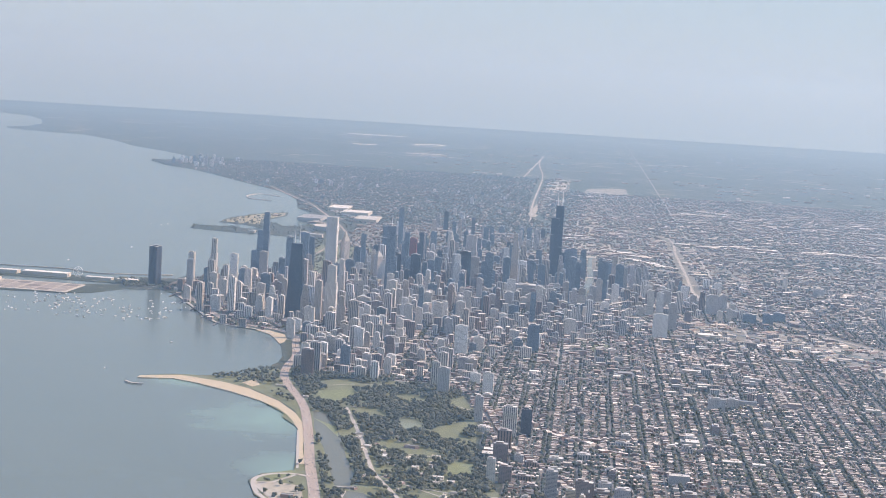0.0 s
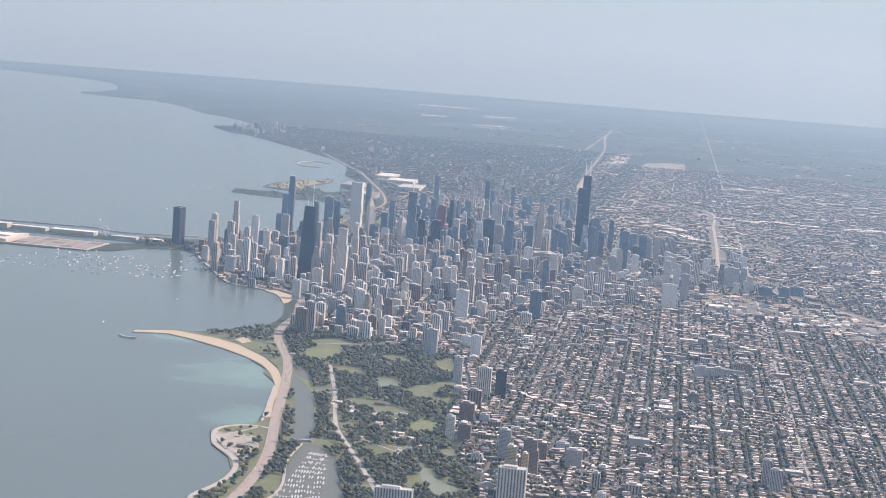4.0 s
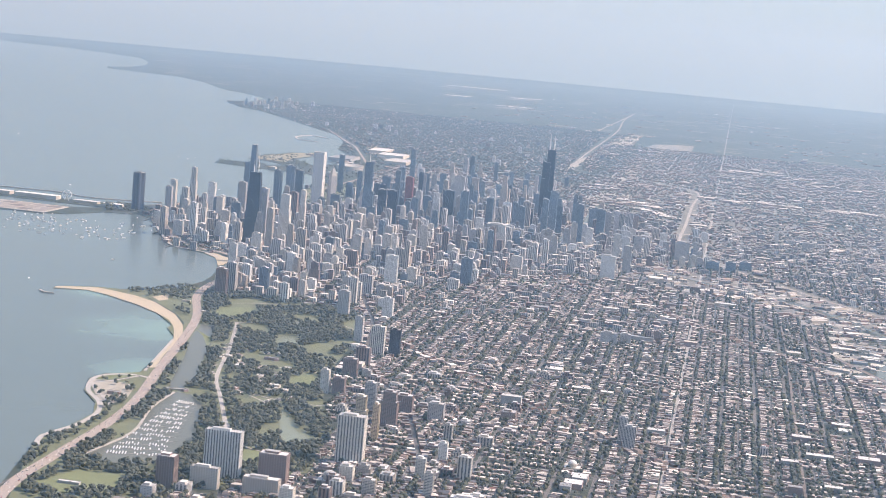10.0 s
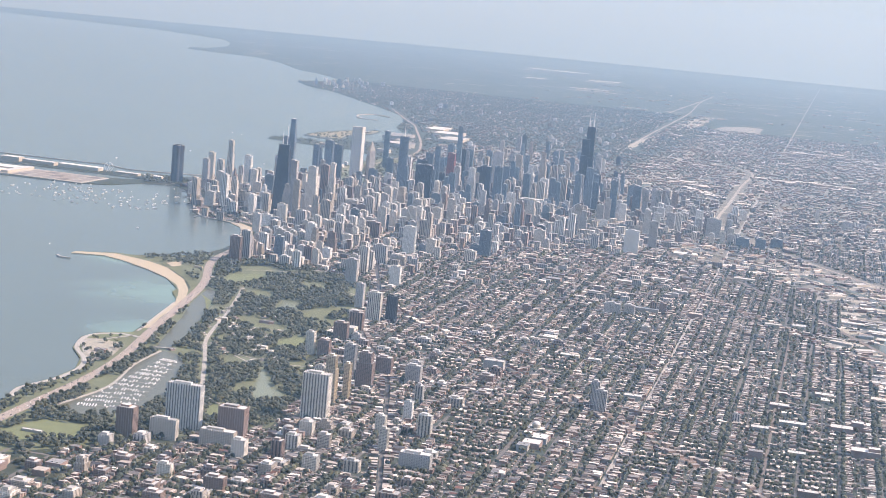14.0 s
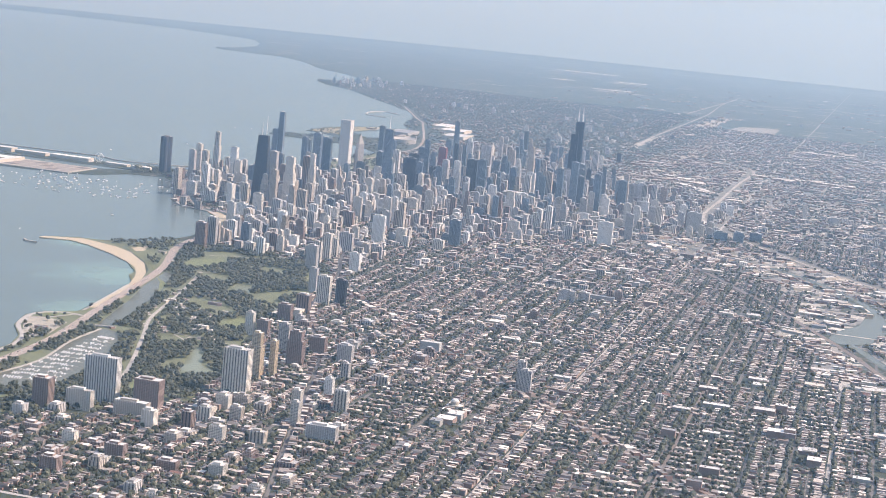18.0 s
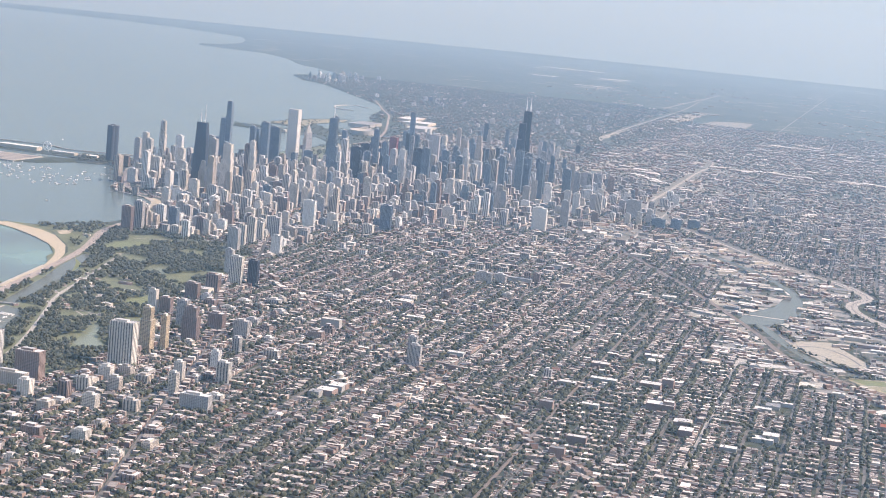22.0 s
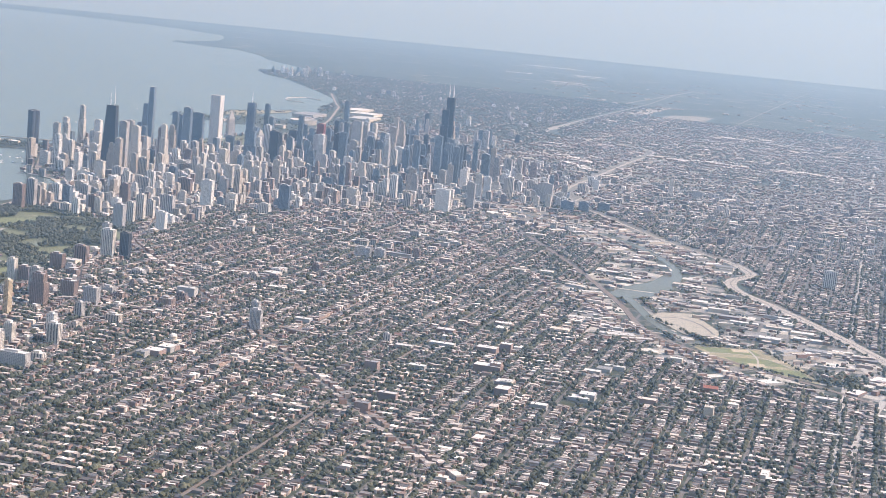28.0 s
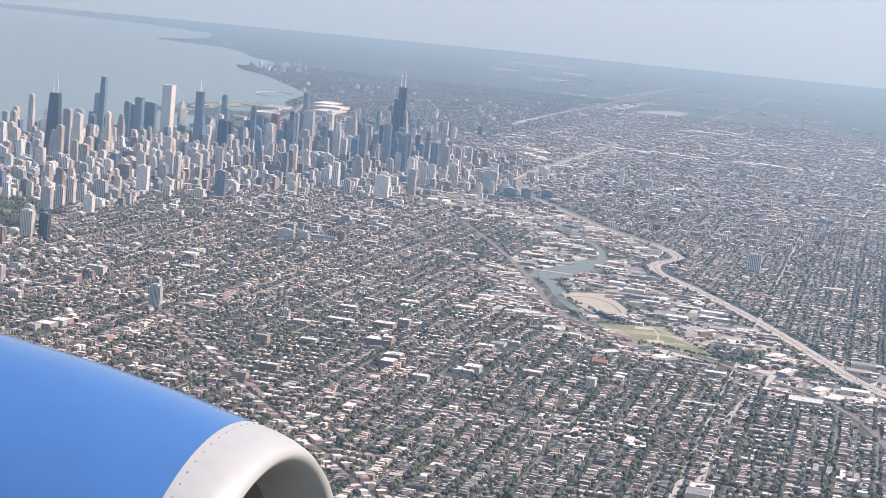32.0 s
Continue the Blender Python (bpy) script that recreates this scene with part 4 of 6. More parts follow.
        if rng.random() < 0.2 and not core:
            # rows that face the cross streets
            for band in range(4):
                x = gx - 4.2
                while x < gx + 4.0:
                    w, d = rng.uniform(0.55, 0.85) * (1.8 if rng.random() < 0.15 else 1), rng.uniform(1.2, 2.0)
                    px, py = grid(x + w / 2, gy - 6.9 + band * 4.6 + rng.uniform(-0.2, 0.2))
                    if rng.random() < 0.9:
                        house.append((float(px), float(py), 0, w * 0.96, d, rng.choice([0.5, 0.7, 0.9, 1.0]), LEAN))
                    for dy in (-2.0, 2.1):
                        if rng.random() < 0.25 + 0.5 * green:
                            px, py = grid(x + rng.uniform(0, 1), gy - 6.9 + band * 4.6 + dy + rng.uniform(-.3, .3))
                            r = rng.uniform(0.38, 0.7)
                            tree.append((float(px), float(py), r * 1.3, r, r * 0.95))
                    x += w
            continue
        for side in (-1, 1):
            y = gy - 9.0
            back = rng.uniform(0.95, 1.35)
            leafy = np.clip(green + rng.uniform(-0.4, 0.3), 0, 1)
            while y < gy + 9.0:
                big = rng.random()
                w = rng.uniform(0.52, 0.76) * (1.6 if core else 1.0) * (2.6 if big < 0.07 else 1.6 if big < 0.2 else 1)
                d = rng.uniform(1.1, 2.1) * (1.5 if big < 0.07 else 1.2 if big < 0.2 else 1)
                h = rng.choice([0.5, 0.65, 0.8, 0.9, 1.05]) * (1.6 if core else 1.15 if big < 0.07 else 1)
                x = gx + side * (UNIT / 2 - back - d / 2 - rng.uniform(0, 0.4))
                px, py = grid(x, y + w / 2)
                row = (float(px), float(py), 0, d, w * 0.97, h, LEAN)
                if rng.random() < 0.06:
                    y += w
                    continue
                if NEAR[0] < px < NEAR[1] and NEAR[2] < py < NEAR[3] and big >= 0.2:
                    near_house.append((float(px), float(py), side, rng.random()))
                elif rng.random() < (0.3 if c[1] > 540 else 0.05):
                    gable.append((*row[:3], w * 0.9, d, h * 1.2, LEAN + math.pi / 2))
                else:
                    house.append(row)
                    if c[1] > 420 and rng.random() < 0.4:
                        house.append((row[0] + rng.uniform(-0.3, 0.3), row[1], h, 0.28, 0.22, 0.16, LEAN))
                if not far and rng.random() < 0.6:
                    px, py = grid(gx + side * 0.62, y + w / 2)
                    house.append((float(px), float(py), 0, 0.6, 0.5, 0.3, LEAN))
                if rng.random() < 0.35:
                    px, py = grid(x - side * (d / 2 + 0.3), y + w * 0.4)
                    house.append((float(px), float(py), 0, 0.7, w * 0.6, h * 0.7, LEAN))
                y += w + (0.14 if rng.random() < 0.5 else 0.02)
            n = 6 if far else 17
            for y in np.linspace(gy - 9, gy + 9, n) + rng.uniform(-0.5, 0.5, n):
                if rng.random() < 0.22 + 0.7 * leafy:
                    px, py = grid(gx + side * (UNIT / 2 - 0.82) + rng.uniform(-.22, .22), y)
                    r = rng.uniform(0.42, 0.84)
                    tree.append((float(px), float(py), r * 1.3, r, r * 0.95))
                if not far and rng.random() < 0.25 + 0.42 * green:
                    px, py = grid(gx + side * rng.uniform(0.3, 2.6), y + 0.5)
                    r = rng.uniform(0.32, 0.7)
                    tree.append((float(px), float(py), r * 1.3, r, r * 0.95))
for p in smooth(KENNEDY[:14], 50):
    for side in (-1, 1):
        if noise.noise((p[0] * 0.05, p[1] * 0.05, side)) > -0.1:
            r = rng.uniform(0.35, 0.65)
            tree.append((p[0] + side * rng.uniform(3.7, 4.8), p[1] + rng.uniform(-1, 1), r * 1.2, r, r * 0.9))
POINT_PARK = [(152, 98), (143, 118), (140, 128), (129, 123), (117, 125), (116, 112), (124, 101), (146, 97)]
for x, y in rng.uniform((114, 94), (158, 130), (520, 2)):
    if inside((x, y), POINT_PARK)[0] and math.dist((x, y), (129.7, 108.7)) > 4.6:
        r = rng.uniform(0.5, 0.95)
        tree.append((x, y, r * 1.2, r, r * 0.9))
for p in smooth(RIVERLINE[2:11], 40):
    for side in (-1, 1):
        if noise.noise((p[0] * 0.04, p[1] * 0.04, side * 3)) > -0.2:
            for _ in range(2):
                r = rng.uniform(0.4, 0.75)
                tree.append((p[0] + side * rng.uniform(2.6, 4.6), p[1] + side * rng.uniform(2.2, 4.2), r * 1.2, r, r * 0.9))
for u in np.linspace(0, 1, 60):
    for a, b in (((-281, 413), (-300, 402)), ((-300, 402), (-320, 438)), ((-320, 442), (-298, 434)), ((-260, 373), (-284, 402))):
        if rng.random() < 0.6:
            r = rng.uniform(0.35, 0.6)
            rim.append((a[0] + (b[0] - a[0]) * u + rng.uniform(-.6, .6), a[1] + (b[1] - a[1]) * u + rng.uniform(-.6, .6), r * 1.2, r, r * 0.9))
for _ in range(170):
    r = rng.uniform(0.5, 0.9)
    tree.append((-325 + rng.normal(0, 5), 437 + rng.normal(0, 5), r * 1.2, r, r * 0.9))
for _ in range(230):
    x, y = rng.uniform(-168, -62), rng.uniform(150, 318)
    yard.append((x, y, 0, rng.uniform(1.5, 5), rng.uniform(2, 7), 0.02 + 0.03 * rng.random(), LEAN))
    if rng.random() < 0.55:
        shed.append((x + rng.uniform(-2, 2), y, 0, rng.uniform(1.2, 5), rng.uniform(1.2, 3), rng.uniform(0.8, 2.2), LEAN))
for _ in range(1000):
    w = rng.uniform(1.5, 8)
    shed.append((rng.uniform(-720, -40), 60 - 1000 * rng.random() ** 1.2, 0, w, rng.uniform(1.2, 3.6), rng.uniform(0.7, 1.5), LEAN))
for _ in range(240):
    shed.append((rng.uniform(-430, -150), rng.uniform(-740, -470), 0, rng.uniform(4, 12), rng.uniform(3, 8), rng.uniform(0.8, 1.6), LEAN))
for _ in range(260):
    u, side = rng.random(), rng.choice([-17, -9, 5, 12])
    shed.append((-30 + 14 * u + side + rng.uniform(-2, 2), -400 - 780 * u, 0, rng.uniform(1, 3), rng.uniform(3, 12), rng.uniform(0.4, 0.9), LEAN))
for _ in range(1500):
    x, y = rng.uniform(-900, 250), -300 - 2100 * rng.random() ** 1.6
    if noise.noise((x * 0.01, y * 0.006, 3.0)) < -0.05:
        continue
    shed.append((x, y, 0, rng.uniform(2, 9), rng.uniform(3, 8), rng.uniform(0.8, 1.6), LEAN))
# long pale works in bands that run east and west
for y0 in (-130, -215, -262, -330, -395, -450, -560, -640, -730, -860):
    for _ in range(70):
        x = rng.uniform(-520, -60)
        if noise.noise((x * 0.012, y0 * 0.02, 7.0)) < -0.12:
            continue
        shed.append((x, y0 + rng.normal(0, 6), 0, rng.uniform(3, 11), rng.uniform(2, 5), rng.uniform(0.8, 1.6), LEAN))

# paved lots and works in clusters over the west and south sides
for _ in range(2600):
    x, y = rng.uniform(-430, 120), 60 - 1000 * rng.random() ** 1.25
    if noise.noise((x * 0.011, y * 0.008, 9.0)) < 0.02:
        continue
    w, d = rng.uniform(2, 7), rng.uniform(2, 9)
    yard.append((x, y, 0, w, d, 0.02 + 0.03 * rng.random(), LEAN))
    if rng.random() < 0.6:
        shed.append((x, y + d * 0.2, 0, w * rng.uniform(0.4, 0.8), d * rng.uniform(0.3, 0.6), rng.uniform(0.7, 1.8), LEAN))


def free(rows, extra):
    rows = np.array(rows, float)
    return rows[~taken(rows, extra)]


homes = free(house, 0.9)
homes = homes[(homes[:, 1] > -60) | (rng.random(len(homes)) < 0.68)]
tagged(part("row_houses", boxes("row_houses", homes), [WALLS, ROOFS]), "brick row houses and flats with flat roofs", "houses", "", "stuff")
tagged(part("gabled_houses", gabled("gabled_houses", free(gable, 0.9)), [WALLS, GABLES]), "frame houses with pitched shingle roofs", "houses", "", "stuff")
sheds = free(shed, 2.0)
nigh = np.where((sheds[:, 1] > 150) & (sheds[:, 3] * sheds[:, 4] > 9))[0][:280]
tagged(part("warehouses", boxes("warehouses", np.delete(sheds, nigh, 0)), [WALLS, SHED_ROOFS]), "pale flat-roofed warehouses, schools and works", "warehouses", "", "stuff")
# freight depots with pale roofs in lines across the plain
depot = []
for x0, y0, x1, y1, n in ((-146, -330, -172, -318, 34), (-172, -318, -187, -346, 14), (-188, -335, -218, -323, 30), (-241, -328, -268, -337, 34), (-268, -327, -287, -324, 24), (-159, -665, -184, -659, 26), (-181, -716, -206, -687, 22), (-214, -644, -237, -616, 14), (-232, -571, -253, -588, 12), (-228, -46, -246, -63, 14), (-90, -249, -128, -195, 26), (-109, -190, -157, -114, 26)):
    for u in rng.random(n):
        depot.append((x0 + (x1 - x0) * u, y0 + (y1 - y0) * u + rng.normal(0, 3), 0, rng.uniform(3, 9), rng.uniform(3, 8), rng.uniform(0.8, 1.5), LEAN))
tagged(part("freight_depots", boxes("freight_depots", free(depot, 1.5)), [WALLS, DEPOT_ROOFS]), "long pale-roofed freight depots on the plain", "warehouses", "", "stuff")
tagged(part("side_streets", boxes("side_streets", free(road, -0.6)), [ASPHALT, ASPHALT]), "grid of grey asphalt side streets and alleys", "streets", "", "stuff")
tagged(part("paved_yards", boxes("paved_yards", free(yard, 1.0)), [YARDS, YARDS]), "worn pale paved yards and lots among the works", "yards", "", "stuff")
# shops in unbroken rows along the slanting streets and the main avenues
shops = []
for line, lo in [(a, 1.3) for a in DIAGONALS] + [(gridline(-167.5, 600, -167.5, 160), 1.65), (gridline(-241, 640, -241, 480), 1.5), (gridline(-390, 483, -85, 483), 1.5), (gridline(-390, 563, -130, 563), 1.5), (gridline(-390, 322, -70, 322), 1.6), (gridline(-390, 402, -80, 402), 1.5)]:
    p = smooth(line, 60)
    run = np.r_[0, np.cumsum(np.linalg.norm(np.diff(p, axis=0), axis=1))]
    for side in (-1, 1):
        s = 0.0
        while s < run[-1] - 3:
            w = rng.uniform(0.7, 1.6) * (2.2 if rng.random() < 0.12 else 1)
            q = np.array([np.interp(s + w / 2, run, p[:, k]) for k in (0, 1)])
            e = np.array([np.interp(s + w / 2 + 0.5, run, p[:, k]) for k in (0, 1)]) - q
            e /= np.linalg.norm(e)
            d = rng.uniform(1.2, 2.3)
            if rng.random() < 0.62:
                c = q + np.array((-e[1], e[0])) * side * (lo - 0.55 + d / 2)
                shops.append((c[0], c[1], 0, w * 0.97, d, rng.uniform(0.55, 1.3), math.atan2(e[1], e[0])))
            s += w + (rng.uniform(0.6, 1.2) if rng.random() < 0.08 else 0)
p = np.array(shops)
clear = (away(p[:, :2], KENNEDY) > 4) & (away(p[:, :2], RIVERLINE) > 3) & (away(p[:, :2], RAILS) > 2.5) & ~inside(p[:, :2], PARK) & ~inside(p[:, :2], BASIN)
tagged(part("shop_rows", boxes("shop_rows", p[clear]), [WALLS, ROOFS]), "rows of low brick shops with pale roofs", "shops", "", "stuff")
tr = free(tree, 0.4)
tr = tr[(tr[:, 1] < 730) & ((tr[:, 1] > 60) | (rng.random(len(tr)) < 0.6))]
extra = tr[(tr[:, 1] > 470) & (rng.random(len(tr)) < 0.7)]
extra = extra + np.c_[rng.uniform(-.35, .35, (len(extra), 2)), rng.uniform(-.1, .25, len(extra)), np.full((len(extra), 2), -0.08)]
tagged(part("street_trees", clumps("street_trees", np.concatenate([tr, extra, rim])), LEAVES), "leafy green trees along streets and yards", "trees", "", "stuff")

HALL_WALLS = [plain("hall_wall_" + n, c, 0.9, 0, 0.15, 2.0, 0.3) for n, c in (("brick", (0.26, 0.19, 0.165)), ("cream", (0.5, 0.45, 0.38)), ("grey", (0.34, 0.33, 0.32)))]
HALL_ROOFS = [plain("hall_roof_" + n, c, 0.85, 0, 0.15, 0.9, 0.35) for n, c in (("white", (0.6, 0.585, 0.555)), ("sand", (0.5, 0.45, 0.39)), ("slate", (0.24, 0.24, 0.245)), ("pale", (0.54, 0.525, 0.5)))]


def hall(x, y, w, d, h, wall, roof, turn=LEAN, name="warehouse", label="low flat-roofed warehouse with a pale roof"):
    """A low hall with a parapet round its roof and a few roof units."""
    thing = tagged(new(name), label, "building", "low halls")
    thing.matrix_world = pose(x, y, 0, 0, 0, math.degrees(turn))
    part("body", boxes("body", [(0, 0, 0, w, d, h - 0.06, 0)]), [HALL_WALLS[wall], HALL_WALLS[wall]], thing)
    top = part("roof", boxes("roof", [(0, 0, h - 0.06, w - 0.12, d - 0.12, 0.04, 0)]), [HALL_ROOFS[roof], HALL_ROOFS[roof]], thing)
    v = [(sx * a, sy * b, z) for z in (h - 0.06, h + 0.06) for a, b in ((w / 2, d / 2), (w / 2 - 0.06, d / 2 - 0.06)) for sx, sy in ((-1, -1), (1, -1), (1, 1), (-1, 1))]
    f = []
    for k in range(4):
        j = (k + 1) % 4
        f += [[k, j, j + 8, k + 8], [k + 8, j + 8, j + 12, k + 12], [j + 4, k + 4, k + 12, j + 12]]
    part("parapet", mesh_of("parapet", v, f), HALL_WALLS[wall], thing)
    for k in range(int(rng.integers(1, 3))):
        part("roof_unit", boxes("roof_unit", [(rng.uniform(-.3, .3) * w, rng.uniform(-.25, .25) * d, h - 0.02, 0.4, 0.3, 0.2, 0)]), [HALL_WALLS[2], HALL_ROOFS[3]], top)
    return thing


for n in nigh:
    x, y, _, w, d, h, a = (float(v) for v in sheds[n])
    hall(x, y, w, d, h, int(rng.integers(3)), int(rng.choice([0, 0, 1, 2, 3, 3])), a)

# Houses that stand nearest, each a thing of its own.
def house_kind(w, d, h, wall, roof, porch):
    thing = new("row_house")
    tagged(thing, "narrow brick row house with a flat roof", "house", "row houses")
    part("body", boxes("body", [(0, 0, 0, d, w, h, 0)]), [wall, wall], thing)
    top = part("roof", boxes("roof", [(0, 0, h, d - 0.1, w - 0.1, 0.03, 0)]), [roof, roof], thing)
    part("cornice", boxes("cornice", [(d / 2 - 0.02, 0, h, 0.1, w, 0.1, 0)]), [wall, wall], thing)
    part("chimney", boxes("chimney", [(-d * 0.2, w * 0.38, h, 0.12, 0.1, 0.2, 0)]), [wall, wall], top)
    if porch:
        part("porch", boxes("porch", [(-d / 2 - 0.15, 0, 0, 0.3, w * 0.8, h * 0.8, 0)]), [wall, roof], thing, "grey wooden back porch")
    return thing


BRICKS = [plain("brick_" + n, c, 0.9, 0, 0.15, 3.0, 0.35) for n, c in (("red", (0.26, 0.165, 0.13)), ("tan", (0.39, 0.32, 0.26)), ("grey", (0.3, 0.28, 0.26)))]
LIDS = [plain("tar_" + n, c, 0.9, 0, 0.2, 3.0, 0.4) for n, c in (("pale", (0.52, 0.5, 0.47)), ("mid", (0.31, 0.295, 0.275)), ("dark", (0.14, 0.14, 0.145)))]
kinds = [house_kind(0.6 + 0.05 * (k % 3), 1.3 + 0.15 * (k % 5), 0.6 + 0.12 * (k % 4), BRICKS[k % 3], LIDS[(k * 2 + k // 3) % 3], k % 2) for k in range(9)]
near_house = [r for r in near_house if not taken([r[:2]], 0.9)[0]]
keep, rest = near_house[::max(1, len(near_house) // 280)][:290], []
for n, (x, y, side, u) in enumerate(near_house):
    m = pose(x, y, 0, 0, 0, math.degrees(LEAN) + (180 if side < 0 else 0))
    if n < 9:
        kinds[n].matrix_world = m
    elif n < 290:
        copy_thing(kinds[int(u * 9)], m)
    else:
        rest.append((x, y, 0, 1.7, 0.64, 0.6 + 0.4 * u, LEAN))
if rest:
    tagged(part("row_houses_beyond", boxes("row_houses_beyond", rest), [WALLS, ROOFS]), "brick row houses with flat roofs", "houses", "", "stuff")

# ---- park trees ----
ZOO = []
while len(ZOO) < 34:
    x, y = rng.uniform(-70, -24), rng.uniform(408, 492)
    q = [(x, y)]
    if inside(q, PARK)[0] and abs(x + 20 + (y - 400) * 0.33) < 24 and not any(inside(q, a)[0] for a in POOLS + LAWNS) and away(q, DRIVE)[0] > 8 and all(math.dist((x, y), p) > 3.4 for p in ZOO) and min(away(q, a + a[:1])[0] for a in POOLS) > 2.5:
        ZOO.append((x, y))
wood = []
for _ in range(32000):
    x, y = rng.uniform(-98, 46), rng.uniform(316, 622)
    wood.append((x, y))
wood = np.array(wood)
ok = inside(wood, PARK) & (away(wood, DRIVE) > 2.5) & (away(wood, [(-17.1, 381.1), (-20.9, 394.6), (-30.4, 429.4), (-39.9, 468.2), (-48.7, 490.6), (-58.4, 514.9), (-68.1, 541.2), (-75.8, 570.5)]) > 1.3)
ok &= away(wood, [(-25.5, 481.9), (-18.4, 480), (-12.5, 483.5), (-10.6, 490.7), (-15, 504.7), (-23.3, 516.4), (-27.6, 528.3), (-28, 542.3), (-25.4, 556), (-28.2, 565.8)]) > 1.6
ok &= wood[:, 0] < 38
ok &= (wood[:, 0] < -24) | (wood[:, 1] < 476) | (rng.random(len(wood)) < 0.13)
ok &= (wood[:, 0] < np.interp(wood[:, 1], [p[1] for p in DRIVE[11::-1]], [p[0] for p in DRIVE[11::-1]])) | (rng.random(len(wood)) < 0.45)
ok &= ~inside(wood, BEACH)
ok &= away(wood, [(60.3, 361), (55.1, 351.9), (44.9, 348.6), (31.9, 351.9), (18, 365.9), (2.4, 386), (-6.1, 402.4), (-9.9, 417.9)]) > 3.4
for x, y in ((-59.1, 472), (-63.1, 475.8), (-33.3, 439.1), (-41.2, 450.7), (-46.5, 435.1), (-51.2, 461.3), (-55.4, 445.7), (-23.1, 505.7), (11.7, 354.3), (-1.1, 370.6)):
    ok &= np.hypot(wood[:, 0] - x, wood[:, 1] - y) > 2.6
for x, y in ZOO:
    ok &= np.hypot(wood[:, 0] - x, wood[:, 1] - y) > 1.7
for area in POOLS + LAWNS:
    ok &= ~inside(wood, area)
ok &= (np.array([noise.noise((x * 0.06, y * 0.06, 0)) for x, y in wood]) > np.where(wood[:, 1] > 488, -0.38, -0.19))
ok &= rng.random(len(wood)) < 0.8
wood = wood[ok]
town = np.c_[rng.uniform(52, 95, 420), rng.uniform(-150, 36, 420)]
town = town[inside(town, LAKEPARK) & (away(town, DRIVE) > 2)]
wood = np.concatenate([wood, town])
rows = []
for x, y in wood[260:]:
    r = rng.uniform(0.5, 0.95)
    for k in range(3):
        rows.append((x + rng.uniform(-.5, .5) * r, y + rng.uniform(-.5, .5) * r, r * rng.uniform(0.9, 1.6), r * rng.uniform(.5, .85), r * rng.uniform(.45, .75)))
tagged(part("park_woods", clumps("park_woods", rows), LEAVES), "dense green park trees in full summer leaf", "trees", "", "stuff")


def tree_kind(r):
    thing = tagged(new("tree"), "broad green park tree in full leaf", "tree", "park trees")
    bm = bmesh.new()
    bmesh.ops.create_cone(bm, segments=6, radius1=0.09, radius2=0.04, depth=1.0, matrix=pose(0, 0, 0.5))
    for k in range(4):
        a = k * 1.6
        bmesh.ops.create_cone(bm, segments=5, radius1=0.035, radius2=0.015, depth=0.7, matrix=pose(0.2 * math.cos(a), 0.2 * math.sin(a), 1.0) @ Euler((-0.7 * math.sin(a), 0.7 * math.cos(a), 0)).to_matrix().to_4x4())
    me = bpy.data.meshes.new("trunk")
    bm.to_mesh(me)
    bm.free()
    part("trunk", me, BARK, thing)
    blobs = [(rng.normal(0, 0.32) * r, rng.normal(0, 0.32) * r, rng.uniform(0.75, 1.6) * r, r * rng.uniform(.28, .45), r * rng.uniform(.24, .4)) for _ in range(16)]
    part("crown", clumps("crown", blobs), LEAVES, thing)
    return thing


trees = [tree_kind(r) for r in (0.7, 0.85, 1.0, 0.6, 1.1)]
for n, (x, y) in enumerate(wood[:260]):
    m = pose(float(x), float(y), 0.02, 0, 0, float(rng.uniform(0, 360)))
    if n < 5:
        trees[n].matrix_world = m
    else:
        copy_thing(trees[n % 5], m)

# ---- towers ----
COLS = [("cream", (0.65, 0.605, 0.545)), ("grey", (0.5, 0.475, 0.46)), ("tan", (0.51, 0.45, 0.39)), ("brown", (0.29, 0.22, 0.19)), ("white", (0.74, 0.72, 0.69)), ("dark", (0.06, 0.065, 0.075)), ("blue", (0.19, 0.225, 0.265)), ("gold", (0.64, 0.53, 0.38)), ("red", (0.33, 0.1, 0.08))]
TONE = [plain("tower_" + n, c, 0.75, 0, 0.08, 0.4, 0.3) for n, c in COLS]
BAYS = [facade_mat("windows_" + n, c, {"blue": (0.115, 0.15, 0.195), "dark": (0.045, 0.052, 0.066)}.get(n, tuple(v * 0.3 + 0.03 for v in c)), 0.42 if n not in ("blue", "dark") else 0.75) for n, c in COLS]
STRIPED = [facade_mat("tall_windows_" + n, c, tuple(v * 0.15 + 0.015 for v in c), 0.88) for n, c in COLS]
TOPS = plain("tower_roof", (0.45, 0.44, 0.43), 0.9, 0, 0.2, 0.6, 0.7)
DARK = plain("black_metal", (0.03, 0.034, 0.042), 0.4, 0.2, 0.2, 0.3)
sites = []


